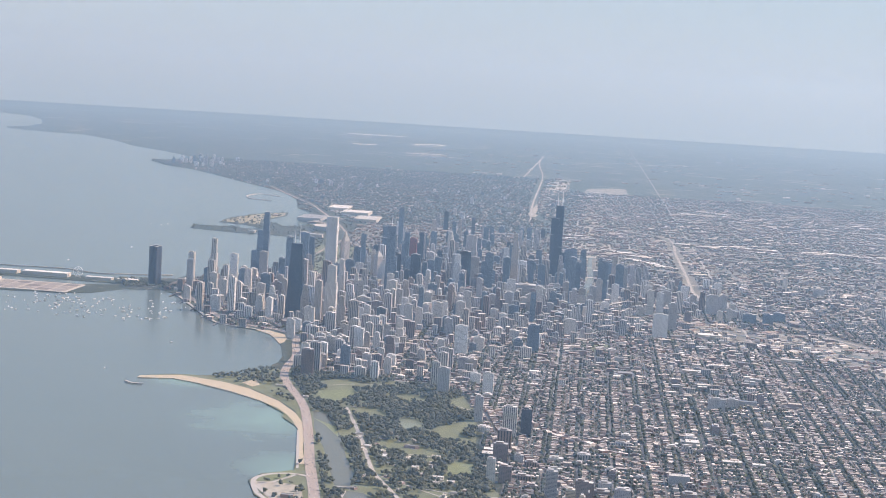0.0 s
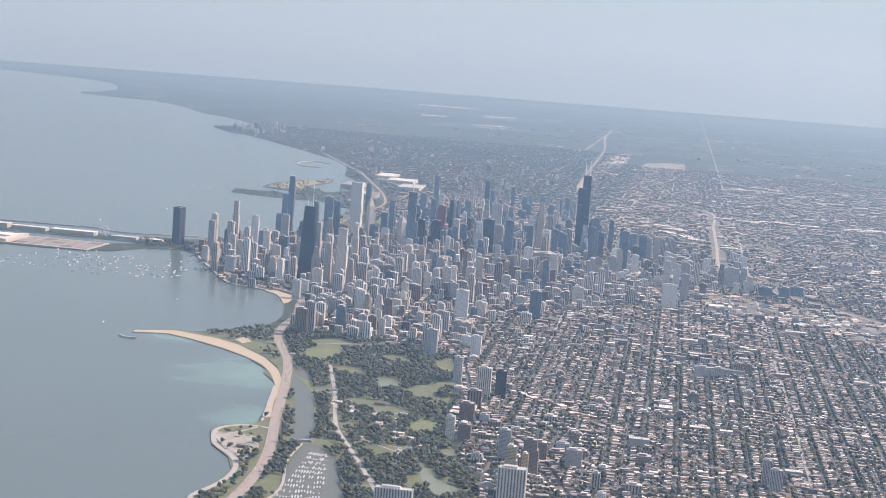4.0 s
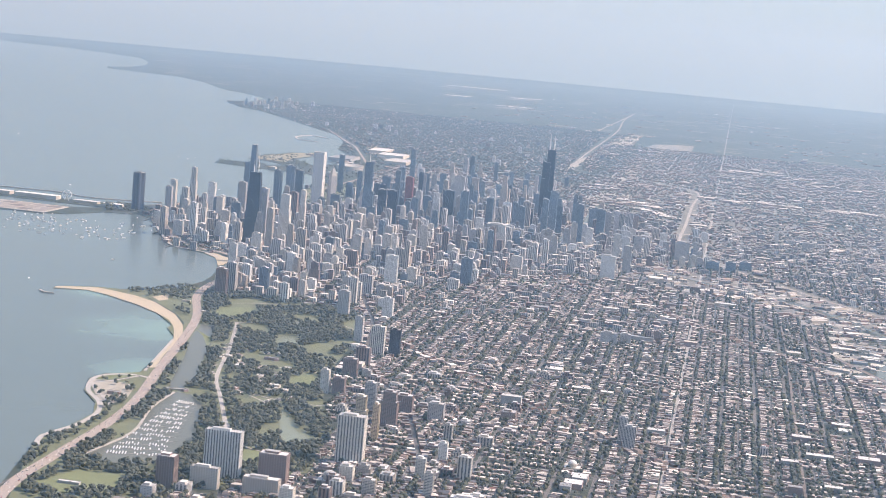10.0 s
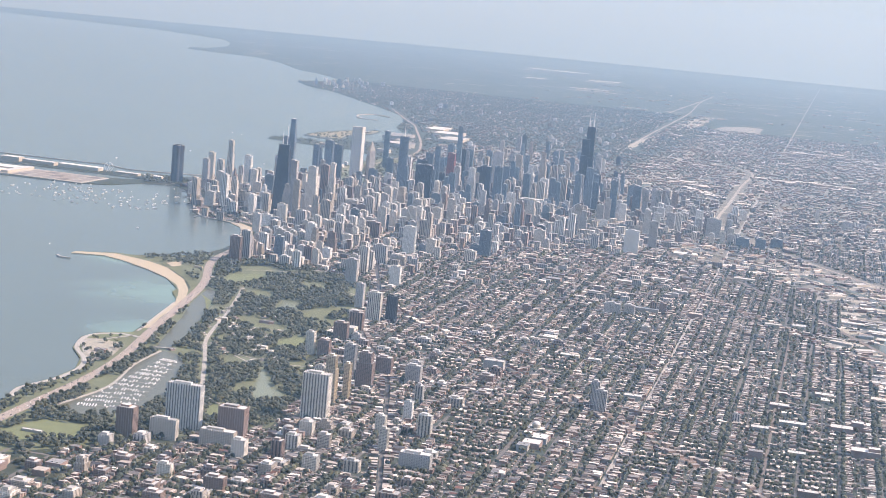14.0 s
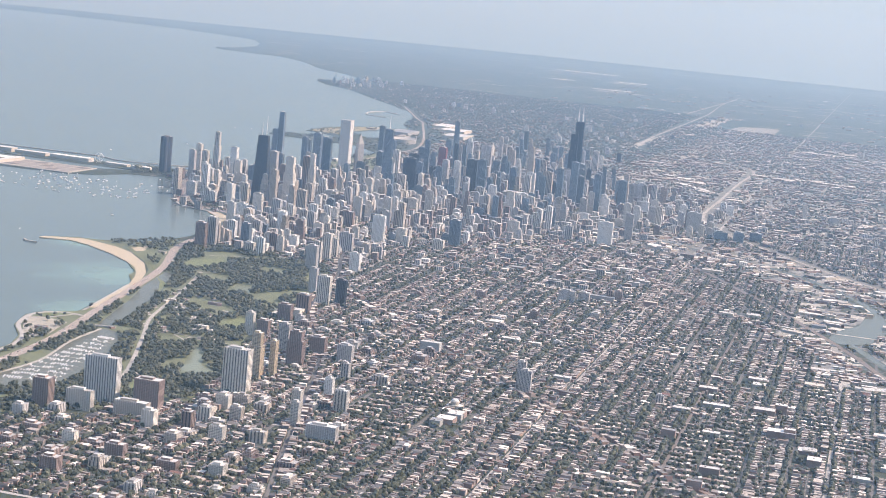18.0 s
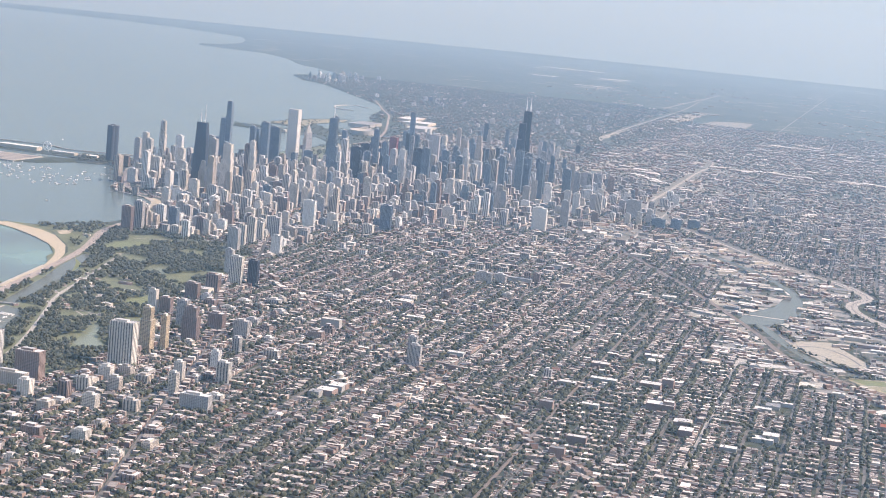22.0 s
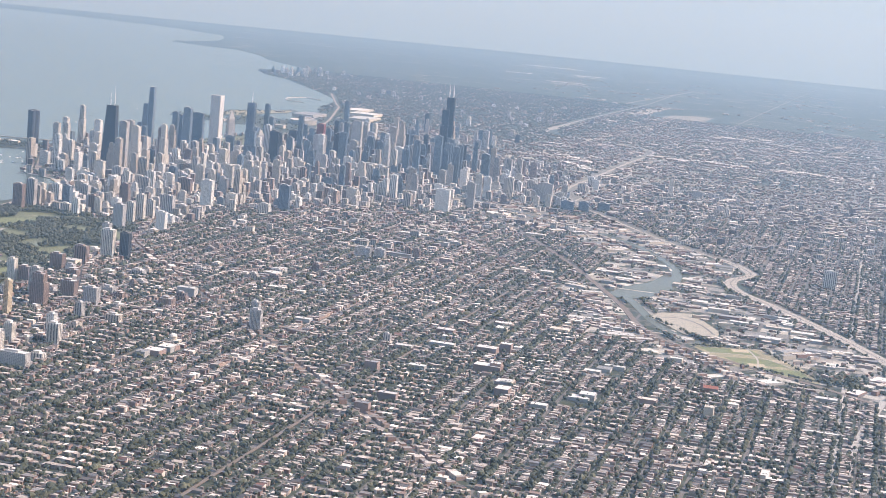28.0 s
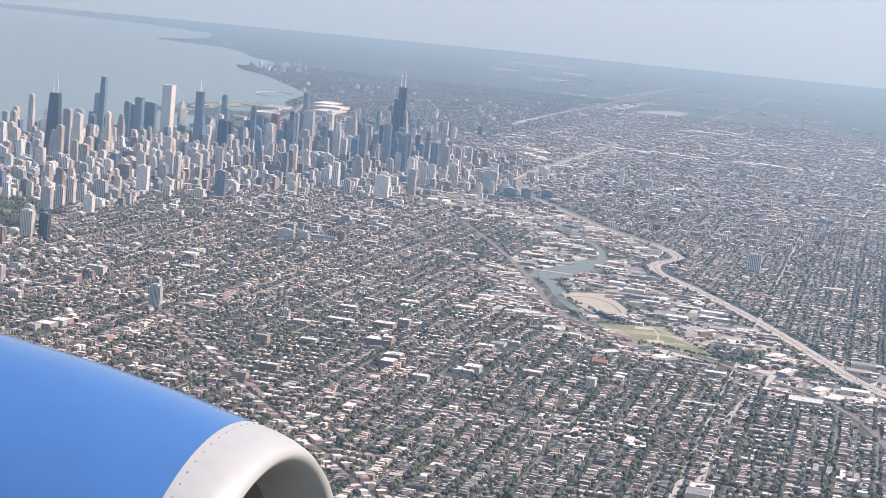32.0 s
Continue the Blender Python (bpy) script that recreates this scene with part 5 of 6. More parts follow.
def shaft(w, d, h, bays, pier=0.4, proud=0.14, w2=None, d2=None):
    """A tower's outer wall in one mesh: piers stand proud of the window bays all the way up; it may taper."""
    out, kind = [], []
    for (ax, ay), (bx, by), n in (((-1, -1), (1, -1), bays), ((1, -1), (1, 1), max(2, round(bays * d / w))), ((1, 1), (-1, 1), bays), ((-1, 1), (-1, -1), max(2, round(bays * d / w)))):
        a, b = np.array((ax * w / 2, ay * d / 2)), np.array((bx * w / 2, by * d / 2))
        u = (b - a) / np.linalg.norm(b - a)
        inn = np.array((-u[1], u[0])) * proud
        span = np.linalg.norm(b - a) / n
        for k in range(n):
            s, e = a + u * span * k, a + u * span * (k + 1)
            p, q = s + u * span * pier / 2, e - u * span * pier / 2
            out += [s, p, p + inn, q + inn, q]
            kind += [0, 0, 1, 0, 0]
    o = np.array(out)
    k = len(o)
    t = o * ((w2 or w) / w, (d2 or d) / d)
    v = np.concatenate([np.c_[o, np.zeros(k)], np.c_[t, np.full(k, h)]])
    i = np.arange(k)
    j = (i + 1) % k
    return mesh_of("shaft", v, np.stack([i, j, j + k, i + k], 1), kind)


def add_shaft(thing, ox, oy, z, w, d, h, tone, bays, pier=0.4, w2=None, d2=None, glass=BAYS):
    ob = part("shaft", shaft(w, d, h, bays, pier, 0.12, w2, d2), [TONE[tone], glass[tone]], thing)
    ob.location = (ox, oy, z)
    return part("roof", boxes("roof", [(ox, oy, z + h - 0.22, (w2 or w) - 0.2, (d2 or d) - 0.2, 0.12, 0)]), [TOPS, TOPS], thing)


NAMES = {5: "dark_tower", 6: "glass_tower"}
WORDS = {0: "cream concrete", 1: "grey concrete", 2: "tan brick", 3: "brown brick", 4: "white concrete", 5: "dark steel and glass", 6: "blue glass", 7: "golden tan", 8: "red steel"}


def tower(x, y, w, d, h, tone=0, steps=0, turn=LEAN, bays=0, crown=""):
    """A flat-roofed tower with piers and window bays, a podium, setbacks and a plant room on its roof."""
    sites.append((x, y, max(w, d)))
    thing = new(NAMES.get(tone, "office_tower" if y < 140 else "apartment_tower"))
    thing.matrix_world = pose(x, y, 0, 0, 0, math.degrees(turn))
    tagged(thing, "%s %s tower with %s" % ("tall" if h > 12 else "mid-height", WORDS[tone], "stepped setbacks" if steps else "a flat roof"), "tower", "city towers")
    pier = 0.25 if tone in (5, 6) else 0.45
    hs = h * (0.72 if steps else 1)
    style = 0.5 if tone in (5, 6) else 0.2 if bays else rng.random()
    glass = STRIPED if style < 0.38 else BAYS
    pier = 0.52 if style < 0.38 else 0.12 if style > 0.82 else pier
    bays = bays or max(3, int(w / (0.74 if style < 0.38 else 0.55)))
    top = add_shaft(thing, 0, 0, 0, w, d, hs, tone, bays, pier, None, None, glass)
    z = hs
    for k in range(steps):
        w, d = w * 0.78, d * 0.78
        dh = (h - hs) / steps
        top = add_shaft(thing, 0, 0, z - 0.1, w, d, dh + 0.1, tone, max(3, bays - 1 - k), pier, None, None, glass)
        z += dh
    part("plant_room", boxes("plant_room", [(0.08 * w, 0, z - 0.15, w * 0.5, d * 0.5, 0.55, 0)]), [TONE[tone], TOPS], top)
    if crown == "spire":
        mast(thing, 0, 0, z, 0.25, h * 0.2)
    return thing


def mast(thing, x, y, z, r, h, name="antenna", label="thin white antenna mast"):
    bm = bmesh.new()
    bmesh.ops.create_cone(bm, segments=8, radius1=r, radius2=r, depth=h * 0.45, matrix=pose(x, y, z + h * 0.225))
    bmesh.ops.create_cone(bm, segments=8, radius1=r * 0.6, radius2=r * 0.2, depth=h * 0.55, matrix=pose(x, y, z + h * 0.725))
    me = bpy.data.meshes.new(name)
    bm.to_mesh(me)
    bm.free()
    return part(name, me, WHITE, thing, label)


def skyscraper(name, label, x, y, turn=LEAN):
    sites.append((x, y, 7))
    thing = new(name)
    thing.matrix_world = pose(x, y, 0, 0, 0, math.degrees(turn))
    return tagged(thing, label, "skyscraper", "city towers")


# The stepped black giant: nine square tubes that end at different heights.
t9 = skyscraper("stepped_skyscraper", "black stepped skyscraper with twin white antennas", -67.1, -33.3)
for i in range(3):
    for j in range(3):
        hh = {(0, 1): 44.2, (1, 1): 44.2, (1, 0): 36.8, (1, 2): 36.8, (2, 1): 36.8, (0, 2): 20.3, (2, 0): 20.3, (0, 0): 27.2, (2, 2): 27.2}[(i, j)]
        me = shaft(2.28, 2.28, hh, 5, 0.3, 0.05)
        ob = part("tube", me, [DARK, BAYS[5]], t9)
        ob.location = ((i - 1) * 2.29, (j - 1) * 2.29, 0)
        part("roof", boxes("roof", [((i - 1) * 2.29, (j - 1) * 2.29, hh - 0.1, 2.2, 2.2, 0.1, 0)]), [DARK, DARK], t9)
mast(t9, -2.3, 0, 44.2, 0.42, 8.6)
mast(t9, 0.2, 0, 44.2, 0.42, 8.0)
# The tapering black tower with its crossed braces.
tj = skyscraper("tapered_skyscraper", "black tapering skyscraper with crossed braces and twin antennas", 40.8, 188.5)
ob = part("shaft", shaft(8.0, 5.0, 34.4, 11, 0.35, 0.06, 4.9, 3.05), [DARK, BAYS[5]], tj)
part("roof", boxes("roof", [(0, 0, 34.1, 4.8, 2.95, 0.25, 0)]), [DARK, DARK], tj)
for k in range(5):
    z0, z1 = k * 6.88, (k + 1) * 6.88
    for s in (-1, 1):
        w0, w1 = 4.0 - 1.55 * z0 / 34.4, 4.0 - 1.55 * z1 / 34.4
        d0, d1 = 2.5 - 0.98 * z0 / 34.4, 2.5 - 0.98 * z1 / 34.4
        v = []
        for off in (0, 0.35):
            v += [(-s * w0, d0 + 0.03, z0 + off), (s * w1, d1 + 0.03, z1 + off)]
        part("brace", mesh_of("brace", [v[0], v[1], v[3], v[2]], [[0, 1, 2, 3]]), DARK, tj)
mast(tj, -1.1, 0, 34.4, 0.2, 10)
mast(tj, 1.1, 0, 34.4, 0.2, 6)
# The white square tower.
ta = skyscraper("white_skyscraper", "plain white granite skyscraper, square in plan", 52.1, 37.1)
add_shaft(ta, 0, 0, 0, 5.9, 5.9, 34.6, 4, 14, 0.6)
# The blue glass tower of three stems that swell and narrow.
tr3 = skyscraper("blue_stemmed_skyscraper", "blue glass skyscraper of three stems stepping down", 84.5, 55.6)
for ox, oy, hh in ((0, 0, 36.4), (3.0, 0.6, 26.5), (5.8, 1.2, 15.5)):
    for k in range(3):
        a, b = (3.3, 2.7) if k % 2 == 0 else (2.7, 3.3)
        ob = part("stem", shaft(a, a, hh / 3, 5, 0.15, 0.04, b, b), [TONE[6], BAYS[6]], tr3)
        ob.location = (ox, oy, k * hh / 3)
    part("roof", boxes("roof", [(ox, oy, hh - 0.1, 2.6, 2.6, 0.15, 0)]), [TONE[6], TOPS], tr3)
# The dark tower with three lobes that stands alone by the lake.
tl = skyscraper("lobed_tower", "dark bronze glass tower with three rounded lobes", 129.7, 108.7)
ang = np.linspace(0, 2 * math.pi, 60, endpoint=False)
rad = 2.4 + 1.2 * np.cos(3 * ang + 0.5)
ring = np.c_[rad * np.cos(ang), rad * np.sin(ang)]
v = np.concatenate([np.c_[ring, np.zeros(60)], np.c_[ring, np.full(60, 19.7)]])
i = np.arange(60)
part("shaft", mesh_of("shaft", v, np.stack([i, (i + 1) % 60, (i + 1) % 60 + 60, i + 60], 1)), BAYS[5], tl)
bm = bmesh.new()
bm.faces.new([bm.verts.new((a, b, 19.6)) for a, b in ring])
me = bpy.data.meshes.new("roof")
bm.to_mesh(me)
bm.free()
part("roof", me, TOPS, tl)
part("plant_room", boxes("plant_room", [(0, 0, 19.6, 2.2, 2.2, 0.7, 0)]), [DARK, TOPS], tl)
# The silver stepped glass tower by the river.
tt = skyscraper("silver_skyscraper", "silver-blue glass skyscraper with setbacks and a spire", 12.5, 77.7)
for z, hh, w, d, ox in ((0, 12, 7, 3.6, 0), (12, 8, 5.6, 3.4, 0.5), (20, 15.5, 4.2, 3.2, 1.0)):
    add_shaft(tt, ox, 0, z - 0.1, w, d, hh + 0.1, 6, 9, 0.2)
mast(tt, 1.0, 0, 35.5, 0.25, 7)


def wedge(x, y, w, h, tone, name, label):
    """A tower whose roof is a steep faceted peak."""
    th = skyscraper(name, label, x, y, LEAN + 0.78)
    add_shaft(th, 0, 0, 0, w, w, h * 0.8, tone, 6, 0.35)
    q = w / 2
    v = [(-q, -q, h * 0.8 - 0.1), (q, -q, h * 0.8 - 0.1), (q, q, h * 0.8 - 0.1), (-q, q, h * 0.8 - 0.1), (0, 0, h)]
    part("peak", mesh_of("peak", v, [[0, 1, 4], [1, 2, 4], [2, 3, 4], [3, 0, 4]]), CONCRETE, th, "pale peaked roof")


wedge(45.5, 31, 3.4, 27, 1, "peaked_skyscraper", "grey granite skyscraper with a peaked top")
wedge(27, 30, 3.6, 17.7, 1, "diamond_topped_tower", "grey tower with a slanting diamond roof")
# Downtown, river and lakefront towers: known places, some set to fit the camera's view.
tower(22.5, 198, 5, 4, 26.5, 0, 1)
tower(40, 176, 4, 3.4, 26, 1)
tower(24, 164, 3, 3, 25.7, 0, 1)
tower(35, 142, 4, 3.4, 22, 3)
tower(26.6, 207, 3, 3, 20.5, 2)
tower(34, 200, 3.4, 3, 17, 2, 2)
tower(54, 91, 4, 3, 19, 2, 2)
tower(35, 94, 3, 3, 14, 2, 2)
tower(65.5, 102, 3, 3, 17.5, 6)
tower(99, 110, 3.2, 3, 25.7, 0, 1)
tower(76, 98, 4, 3, 19.6, 1)
tower(108, 121, 3.2, 2.8, 15.7, 1)
tower(93, 138, 3.2, 3, 18, 0)
tower(112, 104, 3, 3, 17.5, 0)
tower(88, 112, 3.6, 3, 19, 4)
tower(76, 34, 3.4, 3, 20.5, 6)
tower(66, 31, 6.5, 3.2, 22.6, 6)
tower(65, 48, 4.5, 3.6, 26.2, 6)
tower(73, 47, 3, 3, 23, 6)
tower(46, 30, 4.5, 3, 18, 1)
tower(16.7, -8, 2.8, 2.8, 25, 6)
tower(41, -158, 3, 3, 27.1, 6)
tower(73, -92, 3, 3, 23.5, 6)
tower(-45, -15, 4, 4, 27.5, 2, 2)
tower(-65, -52, 4.2, 4.2, 29, 2, 2)
tower(-20.6, -4, 6, 3, 25.9, 1)
tower(-20.6, 25.7, 6, 3.4, 19.8, 5)
tower(18, -47, 4.5, 4, 18.3, 8)
tower(-41, 0, 4, 4, 20.7, 4, 2)
tower(-19, 52, 4, 3.4, 20.4, 4, 1)
tower(-37, 66, 4.2, 3.4, 24, 6)
tower(1, 72, 5, 3.2, 21, 5)
tower(-17, 44, 3.6, 3.4, 19.4, 1)
tower(-57, 72, 11, 8, 9.5, 2)
tower(-95, 33, 3.4, 3, 22, 6)
tower(-97, 47, 3.6, 3, 22, 6)
tower(-81, 70, 3.2, 3, 25, 6)
tower(-79, 22, 4, 3.4, 25, 6)
tower(-75, -17, 4, 3.4, 20.8, 6)
tower(-79, 2, 4, 3.2, 19.9, 6)
tower(-105, 12, 4.4, 4, 17, 6)
tower(-102, -16, 3.6, 3.2, 18.3, 2, 1)
tower(17, 27.6, 4.5, 3.4, 16.5, 5)
tower(-19, -36, 4, 3.4, 15, 6)
tower(-6, 109, 3, 3, 15, 0)
tower(-154, 70, 7.6, 3, 10.4, 1)
for k in range(4):
    tower(-108 - 7.5 * (k % 2) - 4 * (k // 2), -2 - 9 * (k // 2), 3, 3, 14.5, 1)
tower(-312.9, 248.8, 5.2, 2.4, 7.4, 4)
# The lakefront row, the near north and west sides.
tower(6.4, 331, 4.2, 2.9, 10.5, 3)
tower(4.8, 324.2, 3.8, 2.6, 12.1, 1)
tower(6.1, 316, 2.0, 1.6, 8.5, 2)
tower(5.5, 313.2, 2.3, 1.6, 6.6, 2)
tower(9.7, 299.3, 2.3, 1.6, 7.2, 2)
tower(9.9, 293.9, 2.2, 1.6, 5.9, 2)
tower(30.5, 246, 3.4, 2.4, 8.2, 4)
tower(31.5, 231, 4.8, 3.0, 6.2, 4)
tower(-12.7, 326.4, 4.0, 2.8, 4.4, 0)
tower(-18.4, 329.1, 2.8, 2.0, 7.3, 4)
tower(-21.3, 315.7, 2.6, 1.8, 6.9, 0)
tower(-11.3, 303.1, 3.4, 2.4, 5.6, 1)
tower(-15.2, 292.9, 2.5, 1.8, 6.4, 0)
tower(-45.8, 344.6, 4.2, 2.9, 9.8, 1)
tower(-40.6, 324.7, 3.2, 2.2, 8.2, 0)
tower(-42.7, 320.2, 3.4, 2.4, 11.2, 0)
tower(-41.7, 309.1, 3.3, 2.3, 7.9, 0)
tower(-40.4, 290.5, 5.7, 3.0, 8.1, 1)
tower(-35.6, 265.7, 2.9, 2.0, 7.4, 0)
tower(-61.3, 339.2, 3.8, 2.6, 8.2, 4)
tower(26.9, 224.2, 4.3, 3.0, 10.8, 0)
tower(17.6, 223.9, 4.4, 3.0, 9.1, 1)
tower(78.8, 183.8, 4.6, 3.0, 7.0, 4)
tower(12.6, 165.6, 6.0, 3.0, 9.1, 0)
tower(-42.7, 255.8, 5.2, 3.0, 12.3, 4)
tower(-33, 216.4, 3.5, 2.5, 9.2, 1)
tower(-48.8, 242.1, 4.4, 3.0, 6.0, 0)
tower(-15.9, 221.4, 6.5, 3.0, 7.6, 3)
tower(4.9, 198.2, 3.9, 2.7, 8.2, 1)
tower(-71.1, 234.9, 4.8, 3.0, 12.0, 6)
tower(-125.3, 166.6, 6.8, 3.0, 11.3, 4)
tower(-84.7, 182.1, 5.2, 3.0, 8.1, 0)
tower(-108.4, 168.8, 3.5, 2.5, 7.6, 1)
tower(-69.3, 253.5, 4.8, 3.0, 5.0, 0)
tower(-91.7, 53.0, 3.8, 2.6, 8.8, 1)
tower(-94.8, 48.2, 3.2, 2.2, 12.2, 0)
tower(-103.4, 51.2, 3.8, 2.6, 10.3, 4)
tower(-131.5, 138.2, 3.9, 2.8, 13.2, 1)
tower(-121.5, 86.6, 3.4, 2.4, 12.7, 0)
tower(-126.3, 86.9, 3.6, 2.5, 11.8, 4)
tower(-136.4, 76.9, 3.1, 2.2, 11.7, 0)
tower(-97.9, -30.2, 8.1, 3.0, 12.9, 6)
tower(-119.8, -46.8, 3.5, 2.5, 10.1, 3)
tower(-110.7, -51.8, 4.8, 3.0, 10.2, 3)
tower(-143.1, 333.6, 6.1, 3.0, 4.4, 1)
tower(-148.9, 330.5, 4.0, 2.8, 4.1, 1)
tower(-156.2, 318, 2.5, 1.7, 4.2, 3)
tower(-159.7, 317.8, 2.6, 1.8, 4.2, 3)
tower(-164.5, 489.5, 3.3, 2.0, 6.6, 1, bays=8)
tower(-162.1, 484.5, 2.4, 2.0, 7.8, 1, bays=6)
tower(-200.5, 477.3, 2.2, 1.6, 2.8, 1)
# Towers along the park.
tower(-76.8, 570.5, 8.6, 2.6, 11.7, 4, bays=13)
tower(-68, 583.3, 4.2, 3.2, 7.6, 3)
tower(-75.7, 579.3, 6.5, 2.2, 5.0, 0)
tower(-88.9, 569.4, 6.6, 3.4, 7.7, 3)
tower(-100.1, 541.8, 6.8, 3.4, 12.2, 0, bays=9)
tower(-97.4, 522.3, 3.2, 3, 12.8, 7, 1)
tower(-100.4, 517.4, 1.6, 2.4, 10.1, 7)
tower(-73.6, 469.9, 2.5, 2.2, 7.0, 0)
tower(-77.6, 468.9, 3.6, 2.6, 4.9, 3)
tower(-74.2, 442.6, 4.4, 2.8, 5.5, 3)
tower(-74, 426.1, 4.4, 2.8, 6.2, 3)
tower(-91.3, 486.2, 3.2, 3, 8.6, 1)
tower(-99.7, 498.8, 4.6, 3.2, 9.6, 3, 1)
tower(-100.4, 482.2, 4.6, 3, 5.4, 3)
tower(-74.2, 407.7, 4.5, 2.6, 10, 0, bays=7)
tower(-79.3, 404.7, 3.4, 2.4, 9.1, 5)
tower(-110.5, 486.9, 4.4, 2.8, 5.3, 1)
tower(-118.2, 508.3, 2.2, 2.2, 5.0, 1)
tower(-121, 528.8, 2.2, 2.2, 5.2, 4)
tower(-128.9, 541.4, 3.4, 2.4, 5.6, 0)
tower(-119.2, 547.4, 2.4, 2.2, 5.4, 0)
tower(-124.1, 561, 2.1, 2.1, 5.9, 0)
tower(-135, 571.6, 7.4, 2.8, 4.2, 1)
tower(-88.9, 578.2, 8.4, 2.6, 4.0, 2)
tower(-62.4, 386.5, 2.8, 2.6, 8.5, 1)
tower(-96.9, 585, 3.2, 2.6, 4.6, 0)
tower(-104, 579, 2.6, 2.6, 4.2, 3)
tower(-111.3, 567.1, 3, 2.2, 4.0, 2)
tower(-102.2, 565.3, 3, 2.6, 3.4, 3)
tower(-114.1, 584.7, 3.4, 2.6, 3.6, 0)
# The rest of the skyline, thinning out from the middle of town.
mid = [[], [], []]
def filled(count, x0, x1, y0, y1, keep, shape):
    """Blocks between the towers, where the ground is free."""
    spots = np.c_[rng.uniform(x0, x1, count), rng.uniform(y0, y1, count)]
    spots = spots[~taken(spots, 0.8)]
    near = np.array(sites)
    for x, y in spots:
        w, d, h = shape(x, y)
        if keep(x, y) and not ((abs(x - near[:, 0]) < (w + near[:, 2]) * 0.52) & (abs(y - near[:, 1]) < (w + near[:, 2]) * 0.52)).any():
            mid[int(rng.integers(3))].append((x, y, 0, w, d, h, LEAN))


filled(3200, -130, 112, -140, 325, lambda x, y: not (rng.random() < 0.35 and y < 60 or y > 200 and x < -58 or y > 165 and x < -95), lambda x, y: (rng.uniform(1.5, 3.4), rng.uniform(1.4, 3.0), (1.2 + 4.2 * rng.random() ** 2) * (1.6 if y < 200 and x > -90 else 1.0)))
filled(700, -335, -95, -110, 175, lambda x, y: True, lambda x, y: (rng.uniform(1.6, 4.6), rng.uniform(1.4, 3.4), 0.9 + 2.4 * rng.random() ** 2))
filled(90, -165, -60, 150, 310, lambda x, y: True, lambda x, y: (rng.uniform(1.6, 4.0), rng.uniform(1.4, 2.8), 1.0 + 2.6 * rng.random() ** 2))
for n, tone, word in ((0, 0, "cream"), (1, 3, "brown"), (2, 1, "grey")):
    tagged(part(word + "_midrises", boxes(word + "_midrises", mid[n]), [facade_mat(word + "_blocks", COLS[tone][1], tuple(v * 0.25 + 0.02 for v in COLS[tone][1]), 0.3, 0.36, True), ROOFS]), word + " mid-rise blocks between the towers", "buildings", "", "stuff")
ZONES = [(-18, 29, 220, 315, 52, 4, 10, 0), (-42, 34, 150, 218, 56, 6, 15, 0), (42, 112, 92, 205, 62, 5, 17, 0), (-92, 34, 72, 150, 96, 5, 15, 0), (-84, 48, -110, 62, 112, 7, 20, 1), (-52, 66, -330, -112, 48, 5, 15, 1), (-168, -92, -60, 90, 58, 3, 10, 0), (-56, -12, 225, 320, 18, 2.5, 6, 0), (-95, -42, 152, 228, 24, 2.5, 7, 0), (365, 440, -1100, -900, 22, 3, 8, 0), (150, 330, -800, -420, 14, 2.5, 6, 0), (-60, 90, -900, -340, 26, 2.5, 6, 0), (-150, -62, 555, 645, 46, 1.4, 3.6, 0), (-132, -76, 418, 556, 40, 1.3, 3.2, 0), (-160, -62, 335, 418, 18, 1.2, 3.0, 0)]
for x, y, w, d, h, tone in ((-171, 92, 6.5, 4, 5.0, 6), (-180, 94, 5, 3.5, 6.0, 6), (-187, 76, 6, 3.5, 4.6, 6), (-161, 93, 2.6, 2.4, 7.0, 0), (-156, 99, 2.8, 2.4, 6.2, 0), (-202, -60, 2.6, 2.4, 8.5, 0), (-220, -45, 6, 4, 5.0, 1), (-246, 31, 2.6, 2.2, 4.6, 0), (-140, 104, 3, 2.6, 5.4, 3)):
    tower(x, y, w, d, h, tone)
for x0, x1, y0, y1, n, lo, hi, office in ZONES:
    made = 0
    for _ in range(n * 14):
        if made >= n:
            break
        x, y = rng.uniform(x0, x1), rng.uniform(y0, y1)
        w, d = rng.uniform(2.4, 4.7), rng.uniform(2.1, 3.6)
        if any(abs(x - a) < (w + r) * 0.56 and abs(y - b) < (w + r) * 0.56 for a, b, r in sites) or taken([(x, y)], 1.0)[0]:
            continue
        made += 1
        tone = int(rng.choice([2, 3, 2, 3, 3, 1, 0]) if y > 330 else rng.choice([1, 2, 5, 6, 6, 6, 6, 4, 0, 2] if office else [0, 0, 0, 1, 1, 2, 3, 4, 4, 6]))
        tower(x, y, w, d, lo + (hi - lo) * rng.random() ** 1.6, tone, int(rng.random() < 0.25), LEAN + (math.pi / 2 if rng.random() < 0.25 else 0))

# ---- low halls and public buildings ----
for x, y, w, d, h, wall, roof, label in HALLS:
    hall(x, y, w, d, h, wall, roof, LEAN, "hall", label)

for n, (x, y) in enumerate(ZOO):
    hall(x, y, rng.uniform(0.9, 2.6), rng.uniform(0.8, 1.6), rng.uniform(0.4, 0.75), int(rng.integers(3)), (0, 3, 1, 3, 2)[n % 5], rng.uniform(0, 3), "zoo_house", "low zoo house in a clearing among trees")
yards = [(x + rng.uniform(-.6, .6), y + rng.uniform(-.6, .6), 0.03 + 0.0006 * n, rng.uniform(1.6, 3.2), rng.uniform(1.4, 2.6), 0.03, rng.uniform(0, 3)) for n, (x, y) in enumerate(ZOO)]
tagged(part("zoo_yards", boxes("zoo_yards", yards), [YARDS, YARDS]), "pale paved yards round the zoo houses", "yards", "", "stuff")

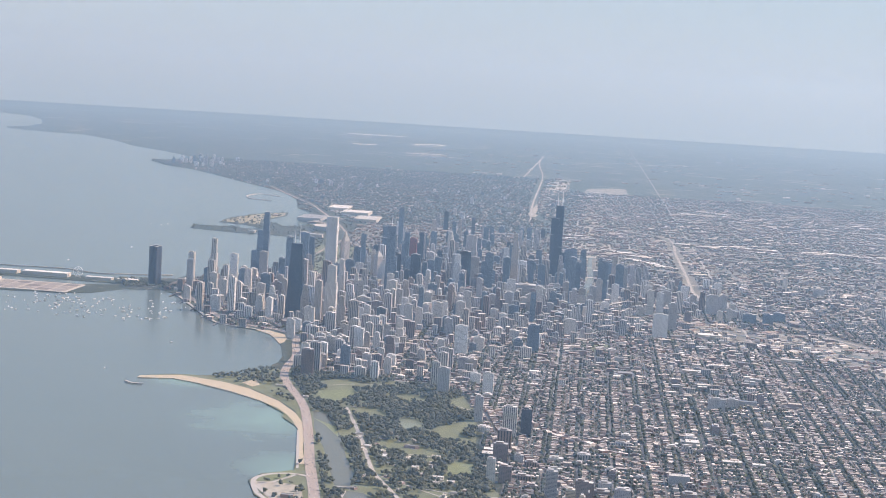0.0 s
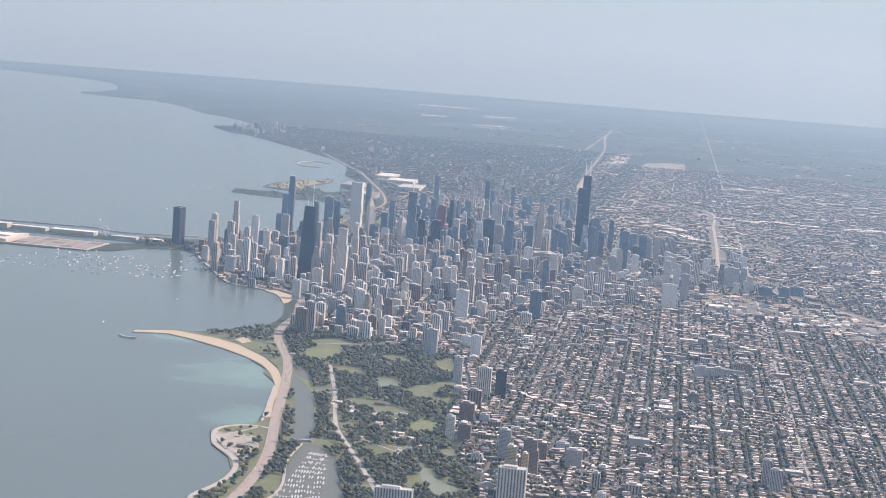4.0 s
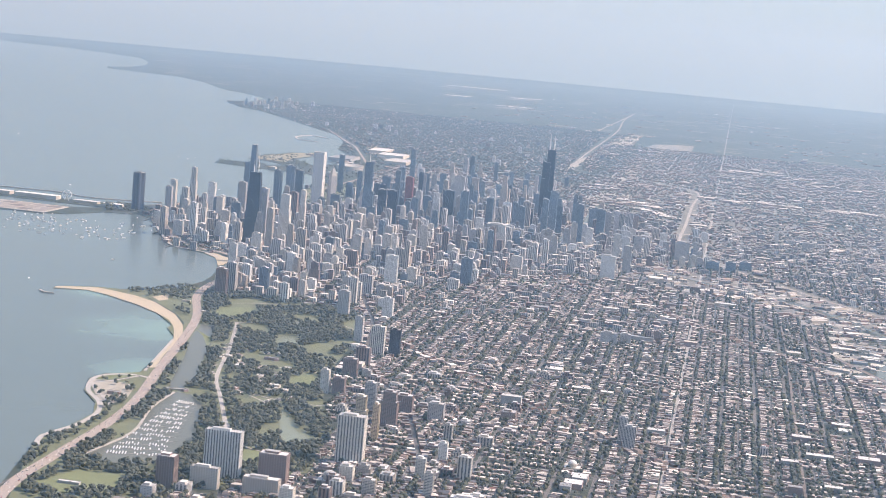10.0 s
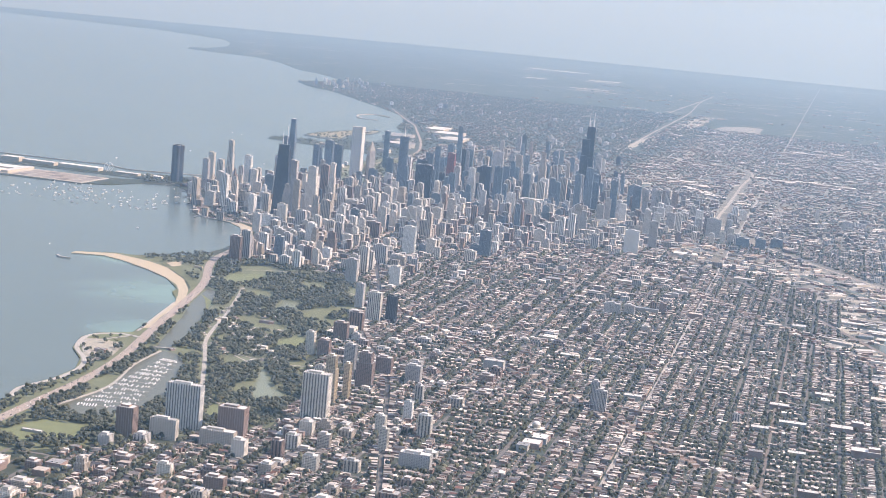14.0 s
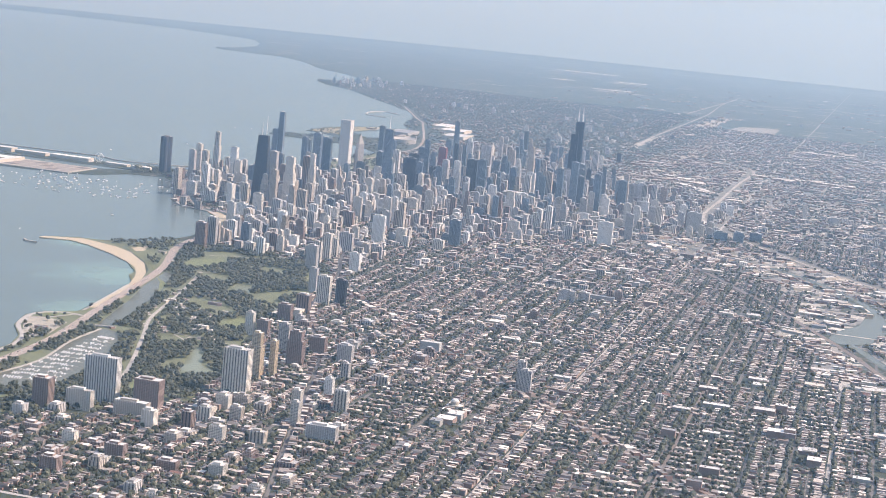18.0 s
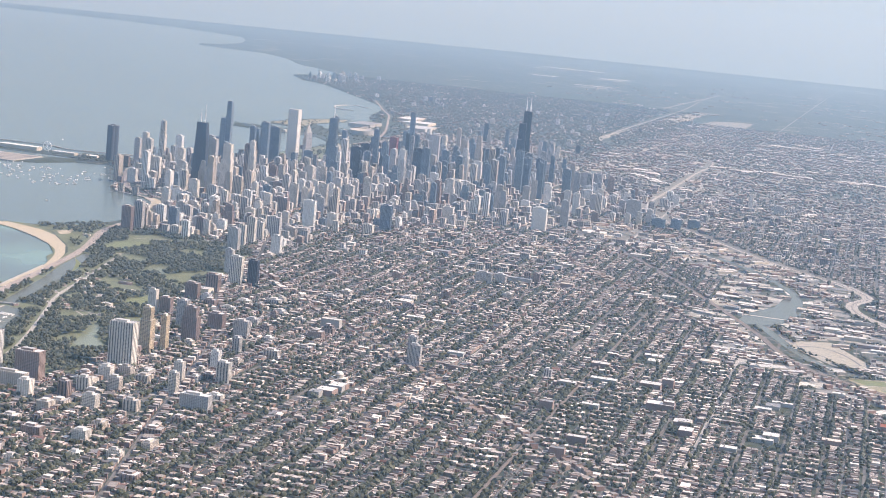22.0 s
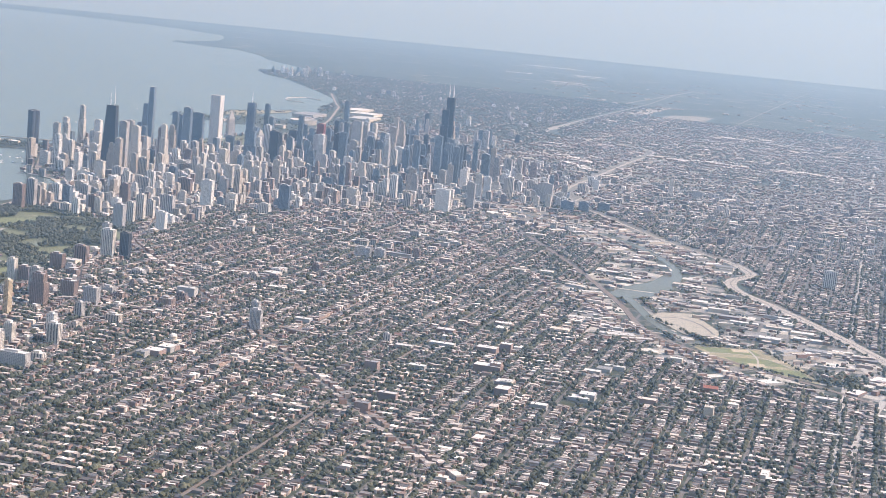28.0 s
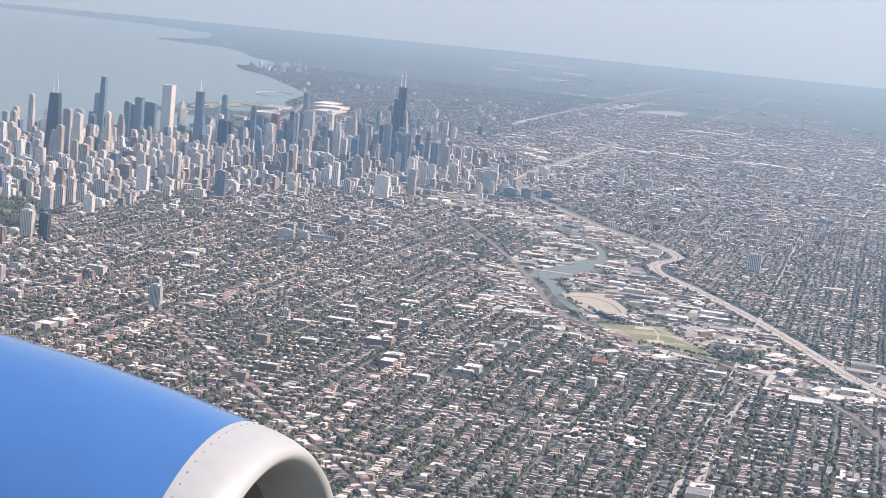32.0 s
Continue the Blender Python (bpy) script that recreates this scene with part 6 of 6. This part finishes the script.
def domed_hall(x, y, r, h, label):
    """A round drum under a shallow dome, on a square base."""
    thing = tagged(new("domed_hall"), label, "building")
    thing.matrix_world = pose(x, y, 0, 0, 0, math.degrees(LEAN))
    part("base", boxes("base", [(0, 0, 0, r * 3.6, r * 2.6, h * 0.45, 0)]), [HALL_WALLS[1], HALL_ROOFS[3]], thing)
    ring = [(r, 0.0), (r, h * 0.75), (r * 1.06, h * 0.77), (r * 1.06, h * 0.82), (r * 0.94, h * 0.86)] + [(r * 0.94 * math.cos(a), h * 0.86 + r * 0.62 * math.sin(a)) for a in np.linspace(0.15, 1.5, 7)]
    a = np.linspace(0, 2 * math.pi, 24, endpoint=False)
    for name, rows, tone in (("drum", ring[:5], HALL_WALLS[1]), ("dome", ring[4:], HALL_ROOFS[3])):
        v = np.concatenate([np.c_[q * np.cos(a), q * np.sin(a), np.full(24, z)] for q, z in rows])
        i = np.arange(24)
        f = np.concatenate([np.stack([i + k * 24, (i + 1) % 24 + k * 24, (i + 1) % 24 + (k + 1) * 24, i + (k + 1) * 24], 1) for k in range(len(rows) - 1)])
        part(name, mesh_of(name, v, f), tone, thing)
    return thing


domed_hall(-100.7, 562.9, 1.5, 3.0, "round stone memorial hall with a shallow dome")
domed_hall(-152.9, 519.6, 1.1, 2.4, "brick church with a pale dome")

# ---- pier, water works and lakefront ----
pier = tagged(new("pier_hall"), "long white exhibition pier hall on the lake", "building")
pier.matrix_world = pose(0, 0, 0)
for x0, x1, w, h in ((139, 150, 5.4, 1.2), (153, 167, 4.4, 1.2), (176, 200, 6.0, 2.0), (203, 222, 5.4, 1.8), (224, 235, 6.4, 2.4)):
    part("hall_block", boxes("hall_block", [((x0 + x1) / 2, 105.0, 0, x1 - x0, w, h, 0)]), [HALL_WALLS[1], HALL_ROOFS[0]], pier)
wheel = tagged(new("ferris_wheel"), "white steel ferris wheel on the pier", "ferris wheel")
wheel.matrix_world = pose(171.3, 105.0, 0, 0, 0, 0)
ring = [(math.cos(a) * 2.6, math.sin(a) * 2.6) for a in np.linspace(0, 2 * math.pi, 33)[:-1]]
v, f = [], []
for r in (1.0, 0.93):
    for s in (-0.15, 0.15):
        v += [(x * r, s, z * r + 3.1) for x, z in ring]
for k in range(32):
    j = (k + 1) % 32
    f += [[k, j, j + 32, k + 32], [k + 64, j + 64, j, k], [k + 32, j + 32, j + 96, k + 96]]
part("rim", mesh_of("rim", v, f), WHITE, wheel)
for k in range(8):
    part("spoke", boxes("spoke", [(0, 0, 0, 0.07, 0.07, 5.1, 0)]), [WHITE, WHITE], wheel).matrix_local = pose(0, 0, 3.1, 0, k * 22.5, 0) @ pose(0, 0, -2.55)
for s in (-1, 1):
    part("leg", boxes("leg", [(0, 0, 0, 0.15, 0.12, 3.3, 0)]), [WHITE, WHITE], wheel).matrix_local = pose(s * 1.3, 0.3, 0, 0, -s * 22, 0)
SILT = plain("silty_water", (0.24, 0.2, 0.165), 0.5, 0, 0.15, 0.6)
works = tagged(new("water_works"), "low concrete water filter plant with open basins", "water works")
part("deck", boxes("deck", [(200, 147.5, 0, 84, 31, 0.35, 0)]), [CONCRETE, HALL_ROOFS[1]], works)
for k in range(5):
    for j in range(3):
        part("basin", boxes("basin", [(163 + k * 8, 138 + j * 9.4, 0.36, 6.8, 7.6, 0.03, 0)]), [SILT if (k + j) % 3 else STEEL] * 2, works, "dark open settling basin")
for x, y, w, d, h in ((224, 157, 34, 12, 1.0), (222, 139, 36, 10, 0.9), (203, 147, 4, 28, 1.2)):
    part("filter_hall", boxes("filter_hall", [(x, y, 0.35, w, d, h, 0)]), [HALL_WALLS[1], HALL_ROOFS[0]], works, "pale filter hall")
strip("breakwater", [(132, 67), (152, 76), (171, 81), (190, 72), (214, 74), (300, 78)], 0.9, 0.25, CONCRETE, "long grey stone breakwater out in the lake", "breakwater", thick=0.7)
strip("breakwater", [(204, -500), (222, -506), (234, -538), (229, -572), (209, -556)], 1.6, 0.25, CONCRETE, "curved grey stone breakwater of a small harbour", "breakwater", thick=0.7)
stadium = tagged(new("stadium"), "grey oval stadium with raised stands", "stadium")
ang = np.linspace(0, 2 * math.pi, 40, endpoint=False)
v = np.concatenate([np.c_[a * np.cos(ang) + 108, b * np.sin(ang) - 252, np.full(40, z)] for a, b, z in ((9, 13, 0), (9.5, 14, 3.6), (5, 8, 0.4))])
k = np.arange(40)
j = (k + 1) % 40
part("stand", mesh_of("stand", v, np.concatenate([np.stack([k, j, j + 40, k + 40], 1), np.stack([k + 40, j + 40, j + 80, k + 80], 1)])), CONCRETE, stadium)
part("pitch", boxes("pitch", [(108, -252, 0.2, 8, 13, 0.2, 0)]), [GRASS, GRASS], stadium)
for x, y, w, d, h in ((112, -408, 22, 26, 2.4), (94, -352, 18, 34, 2.6), (134, -455, 16, 34, 1.8), (104, -192, 9, 6, 2.4), (150, -195, 5, 5, 1.6)):
    hall(x, y, w, d, h, 1, 3, LEAN, "convention_hall", "huge pale flat-roofed convention hall by the lake")
hall(134, -332, 18, 34, 2.4, 2, 2, LEAN, "convention_hall", "huge dark flat-roofed convention hall on the shore")
for x, y, w, d, h in ((98, 225 - 170, 9, 5, 2.0), (-95, -75, 12, 6, 3.4), (-118, 40, 9, 5, 2.6), (60, -20, 12, 8, 1.2)):
    hall(x, y, w, d, h, 2, 3, LEAN, "hall", "large grey civic hall downtown")

# ---- boats and docks ----
def boat_kind(sail):
    thing = tagged(new("sailing_boat" if sail else "motor_boat"), "white %s on the water" % ("sailing boat with a bare mast" if sail else "motor boat with a low cabin"), "boat", "boats")
    L, B = (1.05, 0.34) if sail else (1.15, 0.4)
    v = [(-L / 2, -B / 2, .16), (L * .15, -B / 2, .16), (L / 2, 0, .2), (L * .15, B / 2, .16), (-L / 2, B / 2, .16), (-L / 2, -B / 3, 0), (L * .1, -B / 3, 0), (L * .4, 0, 0), (L * .1, B / 3, 0), (-L / 2, B / 3, 0)]
    f = [[0, 5, 6, 1], [1, 6, 7, 2], [2, 7, 8, 3], [3, 8, 9, 4], [4, 9, 5, 0], [0, 1, 3, 4]]
    me = mesh_of("hull", v, f)
    part("hull", me, HULLS, thing)
    part("deck", mesh_of("deck", [(L * .15, -B / 2, .161), (L / 2, 0, .201), (L * .15, B / 2, .161)], [[0, 1, 2]]), HULLS, thing)
    part("cabin", boxes("cabin", [(-0.05, 0, 0.16, L * 0.4, B * 0.6, 0.1 if sail else 0.18, 0)]), [HULLS, HULLS], thing)
    if sail:
        part("mast", boxes("mast", [(0.08, 0, 0.16, 0.014, 0.014, 1.2, 0)]), [CONCRETE, CONCRETE], thing)
    return thing


boats = [boat_kind(False), boat_kind(True)]
spots = []
for k in range(13):
    u = k / 12
    e = np.array((-40.6, 504.2)) * (1 - u) + np.array((-44.5, 562.8)) * u
    w = np.array((-46.9, 505.2)) * (1 - u) + np.array((-58.2, 558.9)) * u
    d = (w - e) / np.linalg.norm(w - e)
    dock = tagged(new("dock"), "floating grey timber dock with moored boats", "dock", "docks")
    dock.matrix_world = pose(*((e + w) / 2), 0.06, 0, 0, math.degrees(math.atan2(d[1], d[0])))
    n = np.linalg.norm(w - e)
    part("walkway", boxes("walkway", [(0, 0, 0, n, 0.22, 0.06, 0)]), [CONCRETE, CONCRETE], dock)
    for s in np.arange(0.7, n - 0.5, 0.72):
        for side in (-1, 1):
            if rng.random() < 0.62:
                p = e + d * s + np.array((-d[1], d[0])) * side * 0.75
                spots.append((p[0], p[1], 0.06, math.degrees(math.atan2(d[1], d[0])) + 90 * side, rng.random()))
spots = [spots[i] for i in rng.permutation(len(spots))[:205]]
for _ in range(135):
    spots.append((rng.uniform(92, 178), rng.uniform(165, 232), -0.24, rng.uniform(0, 360), rng.random()))
for _ in range(34):
    spots.append((rng.uniform(40, 420), rng.uniform(-300, 470), -0.24, rng.uniform(0, 360), rng.random()))
n = 0
for x, y, z, a, u in spots:
    if z < 0 and (inside((x, y), LAND)[0] or x < 100 and y > 233 and x < 60):
        continue
    m = pose(float(x), float(y), z, 0, 0, float(a))
    if n < 2:
        boats[n].matrix_world = m
    else:
        copy_thing(boats[1 if u > 0.45 else 0], m @ Matrix.Scale(1.0 if z > 0 else 1.1 + 0.8 * u, 4))
    n += 1
cars = []
for line, w, gap in ((DRIVE[:20], 1.4, 0.55), (KENNEDY[:16], 2.3, 0.5)):
    p = smooth(line, 40)
    for a, b in zip(p, p[1:]):
        d = b - a
        if rng.random() < 0.75:
            off = rng.uniform(-w, w)
            nrm = np.array((-d[1], d[0])) / (np.linalg.norm(d) + 1e-9)
            q = a + nrm * off
            cars.append((q[0], q[1], 0.13, 0.46, 0.19, 0.15, math.atan2(d[1], d[0])))
tagged(part("cars", boxes("cars", cars), [CARS, CARS]), "small cars strung along the highways", "cars", "", "stuff")
bridge = tagged(new("footbridge"), "low pale concrete bridge over the lagoon mouth", "bridge")
part("deck", boxes("deck", [(-36, 491.1, 0.15, 6.5, 1.4, 0.25, 0.25)]), [CONCRETE, CONCRETE], bridge)
for s in (-1, 1):
    part("parapet", boxes("parapet", [(-36 - s * 0.16, 491.1 + s * 0.62, 0.4, 6.5, 0.1, 0.12, 0.25)]), [CONCRETE, CONCRETE], bridge)
church = tagged(new("church"), "brick church with a steep red tiled roof", "church")
church.matrix_world = pose(-294.2, 478, 0, 0, 0, 91)
ob = part("nave", gabled("nave", [(0, 0, 0, 2.0, 4.4, 2.2, 0)]), [HALL_WALLS[0], plain("red_tiles", (0.33, 0.13, 0.09), 0.8)], church)
part("bell_tower", boxes("bell_tower", [(1.2, -2.3, 0, 0.8, 0.8, 3.0, 0)]), [HALL_WALLS[0], HALL_ROOFS[2]], church)

# ---- the aircraft's engine, placed and shaped to fit the camera's view at flight's end ----
BLUE = plain("blue_cowl_paint", (0.05, 0.135, 0.33), 0.14, 0.0, 0.06, 8.0)
LIP = plain("bare_lip_metal", (0.4, 0.4, 0.385), 0.4, 0.2, 0.05, 12.0)
DUCT = plain("inlet_lining", (0.2, 0.19, 0.185), 0.7, 0, 0.06, 10.0)
BLADE = plain("fan_titanium", (0.12, 0.12, 0.125), 0.4, 0.6, 0.1, 20.0)


def lathe(name, profile, turns=120):
    """A body of revolution about x from pairs of place along the axis and radius."""
    a = np.linspace(0, 2 * math.pi, turns, endpoint=False)
    v = np.concatenate([np.c_[np.full(turns, s), r * np.cos(a), r * np.sin(a)] for s, r in profile])
    i = np.arange(turns)
    j = (i + 1) % turns
    f = np.concatenate([np.stack([i + k * turns, j + k * turns, j + (k + 1) * turns, i + (k + 1) * turns], 1) for k in range(len(profile) - 1)])
    me = mesh_of(name, v, f)
    me.polygons.foreach_set("use_smooth", np.ones(len(f), bool))
    return me


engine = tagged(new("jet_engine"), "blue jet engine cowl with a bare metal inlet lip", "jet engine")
# Pose worked out from where the engine shows in the last camera view.
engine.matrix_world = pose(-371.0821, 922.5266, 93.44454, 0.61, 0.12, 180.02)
# Radii widened aft to follow the outline seen from there.
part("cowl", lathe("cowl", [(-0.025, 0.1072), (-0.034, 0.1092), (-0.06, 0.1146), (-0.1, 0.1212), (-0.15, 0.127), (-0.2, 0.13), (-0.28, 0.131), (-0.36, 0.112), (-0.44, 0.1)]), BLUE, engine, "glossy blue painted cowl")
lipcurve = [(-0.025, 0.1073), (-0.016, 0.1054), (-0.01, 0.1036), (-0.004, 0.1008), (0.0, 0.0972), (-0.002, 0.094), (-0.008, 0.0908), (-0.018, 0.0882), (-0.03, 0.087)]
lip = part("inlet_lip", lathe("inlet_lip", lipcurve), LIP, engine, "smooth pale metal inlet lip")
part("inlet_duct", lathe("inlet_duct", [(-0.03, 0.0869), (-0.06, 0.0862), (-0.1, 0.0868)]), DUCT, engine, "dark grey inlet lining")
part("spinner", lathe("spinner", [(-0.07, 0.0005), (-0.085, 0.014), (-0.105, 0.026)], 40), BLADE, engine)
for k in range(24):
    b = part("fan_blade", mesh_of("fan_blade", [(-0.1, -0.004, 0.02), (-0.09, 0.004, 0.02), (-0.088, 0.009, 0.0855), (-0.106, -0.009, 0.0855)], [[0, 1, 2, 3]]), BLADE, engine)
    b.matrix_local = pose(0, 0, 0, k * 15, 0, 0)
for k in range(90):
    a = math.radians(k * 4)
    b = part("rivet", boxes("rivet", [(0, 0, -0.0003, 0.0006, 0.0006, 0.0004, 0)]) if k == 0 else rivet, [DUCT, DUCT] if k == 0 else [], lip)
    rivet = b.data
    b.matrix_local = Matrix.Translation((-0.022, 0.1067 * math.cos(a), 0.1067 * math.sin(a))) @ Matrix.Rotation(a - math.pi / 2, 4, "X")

# ---- summer haze over the city ----
hz = bpy.data.materials.new("haze")
hz.use_nodes = True
hz.node_tree.nodes.clear()
ho = hz.node_tree.nodes.new("ShaderNodeOutputMaterial")
hs = hz.node_tree.nodes.new("ShaderNodeVolumeScatter")
hs.inputs["Color"].default_value = (0.38, 0.65, 0.97, 1)
hs.inputs["Density"].default_value = 0.0004
hs.inputs["Anisotropy"].default_value = 0.3
ha = hz.node_tree.nodes.new("ShaderNodeVolumeAbsorption")
ha.inputs["Color"].default_value, ha.inputs["Density"].default_value = (0.2, 0.45, 0.75, 1), 0.00008
both = hz.node_tree.nodes.new("ShaderNodeAddShader")
hz.node_tree.links.new(hs.outputs[0], both.inputs[0])
hz.node_tree.links.new(ha.outputs[0], both.inputs[1])
hz.node_tree.links.new(both.outputs[0], ho.inputs["Volume"])
haze = part("haze", boxes("haze", [(-200, -800, -18, 6600, 5000, 196, 0)]), [hz, hz])
tagged(haze, "thin blue summer haze over the city", "haze", "", "structure")
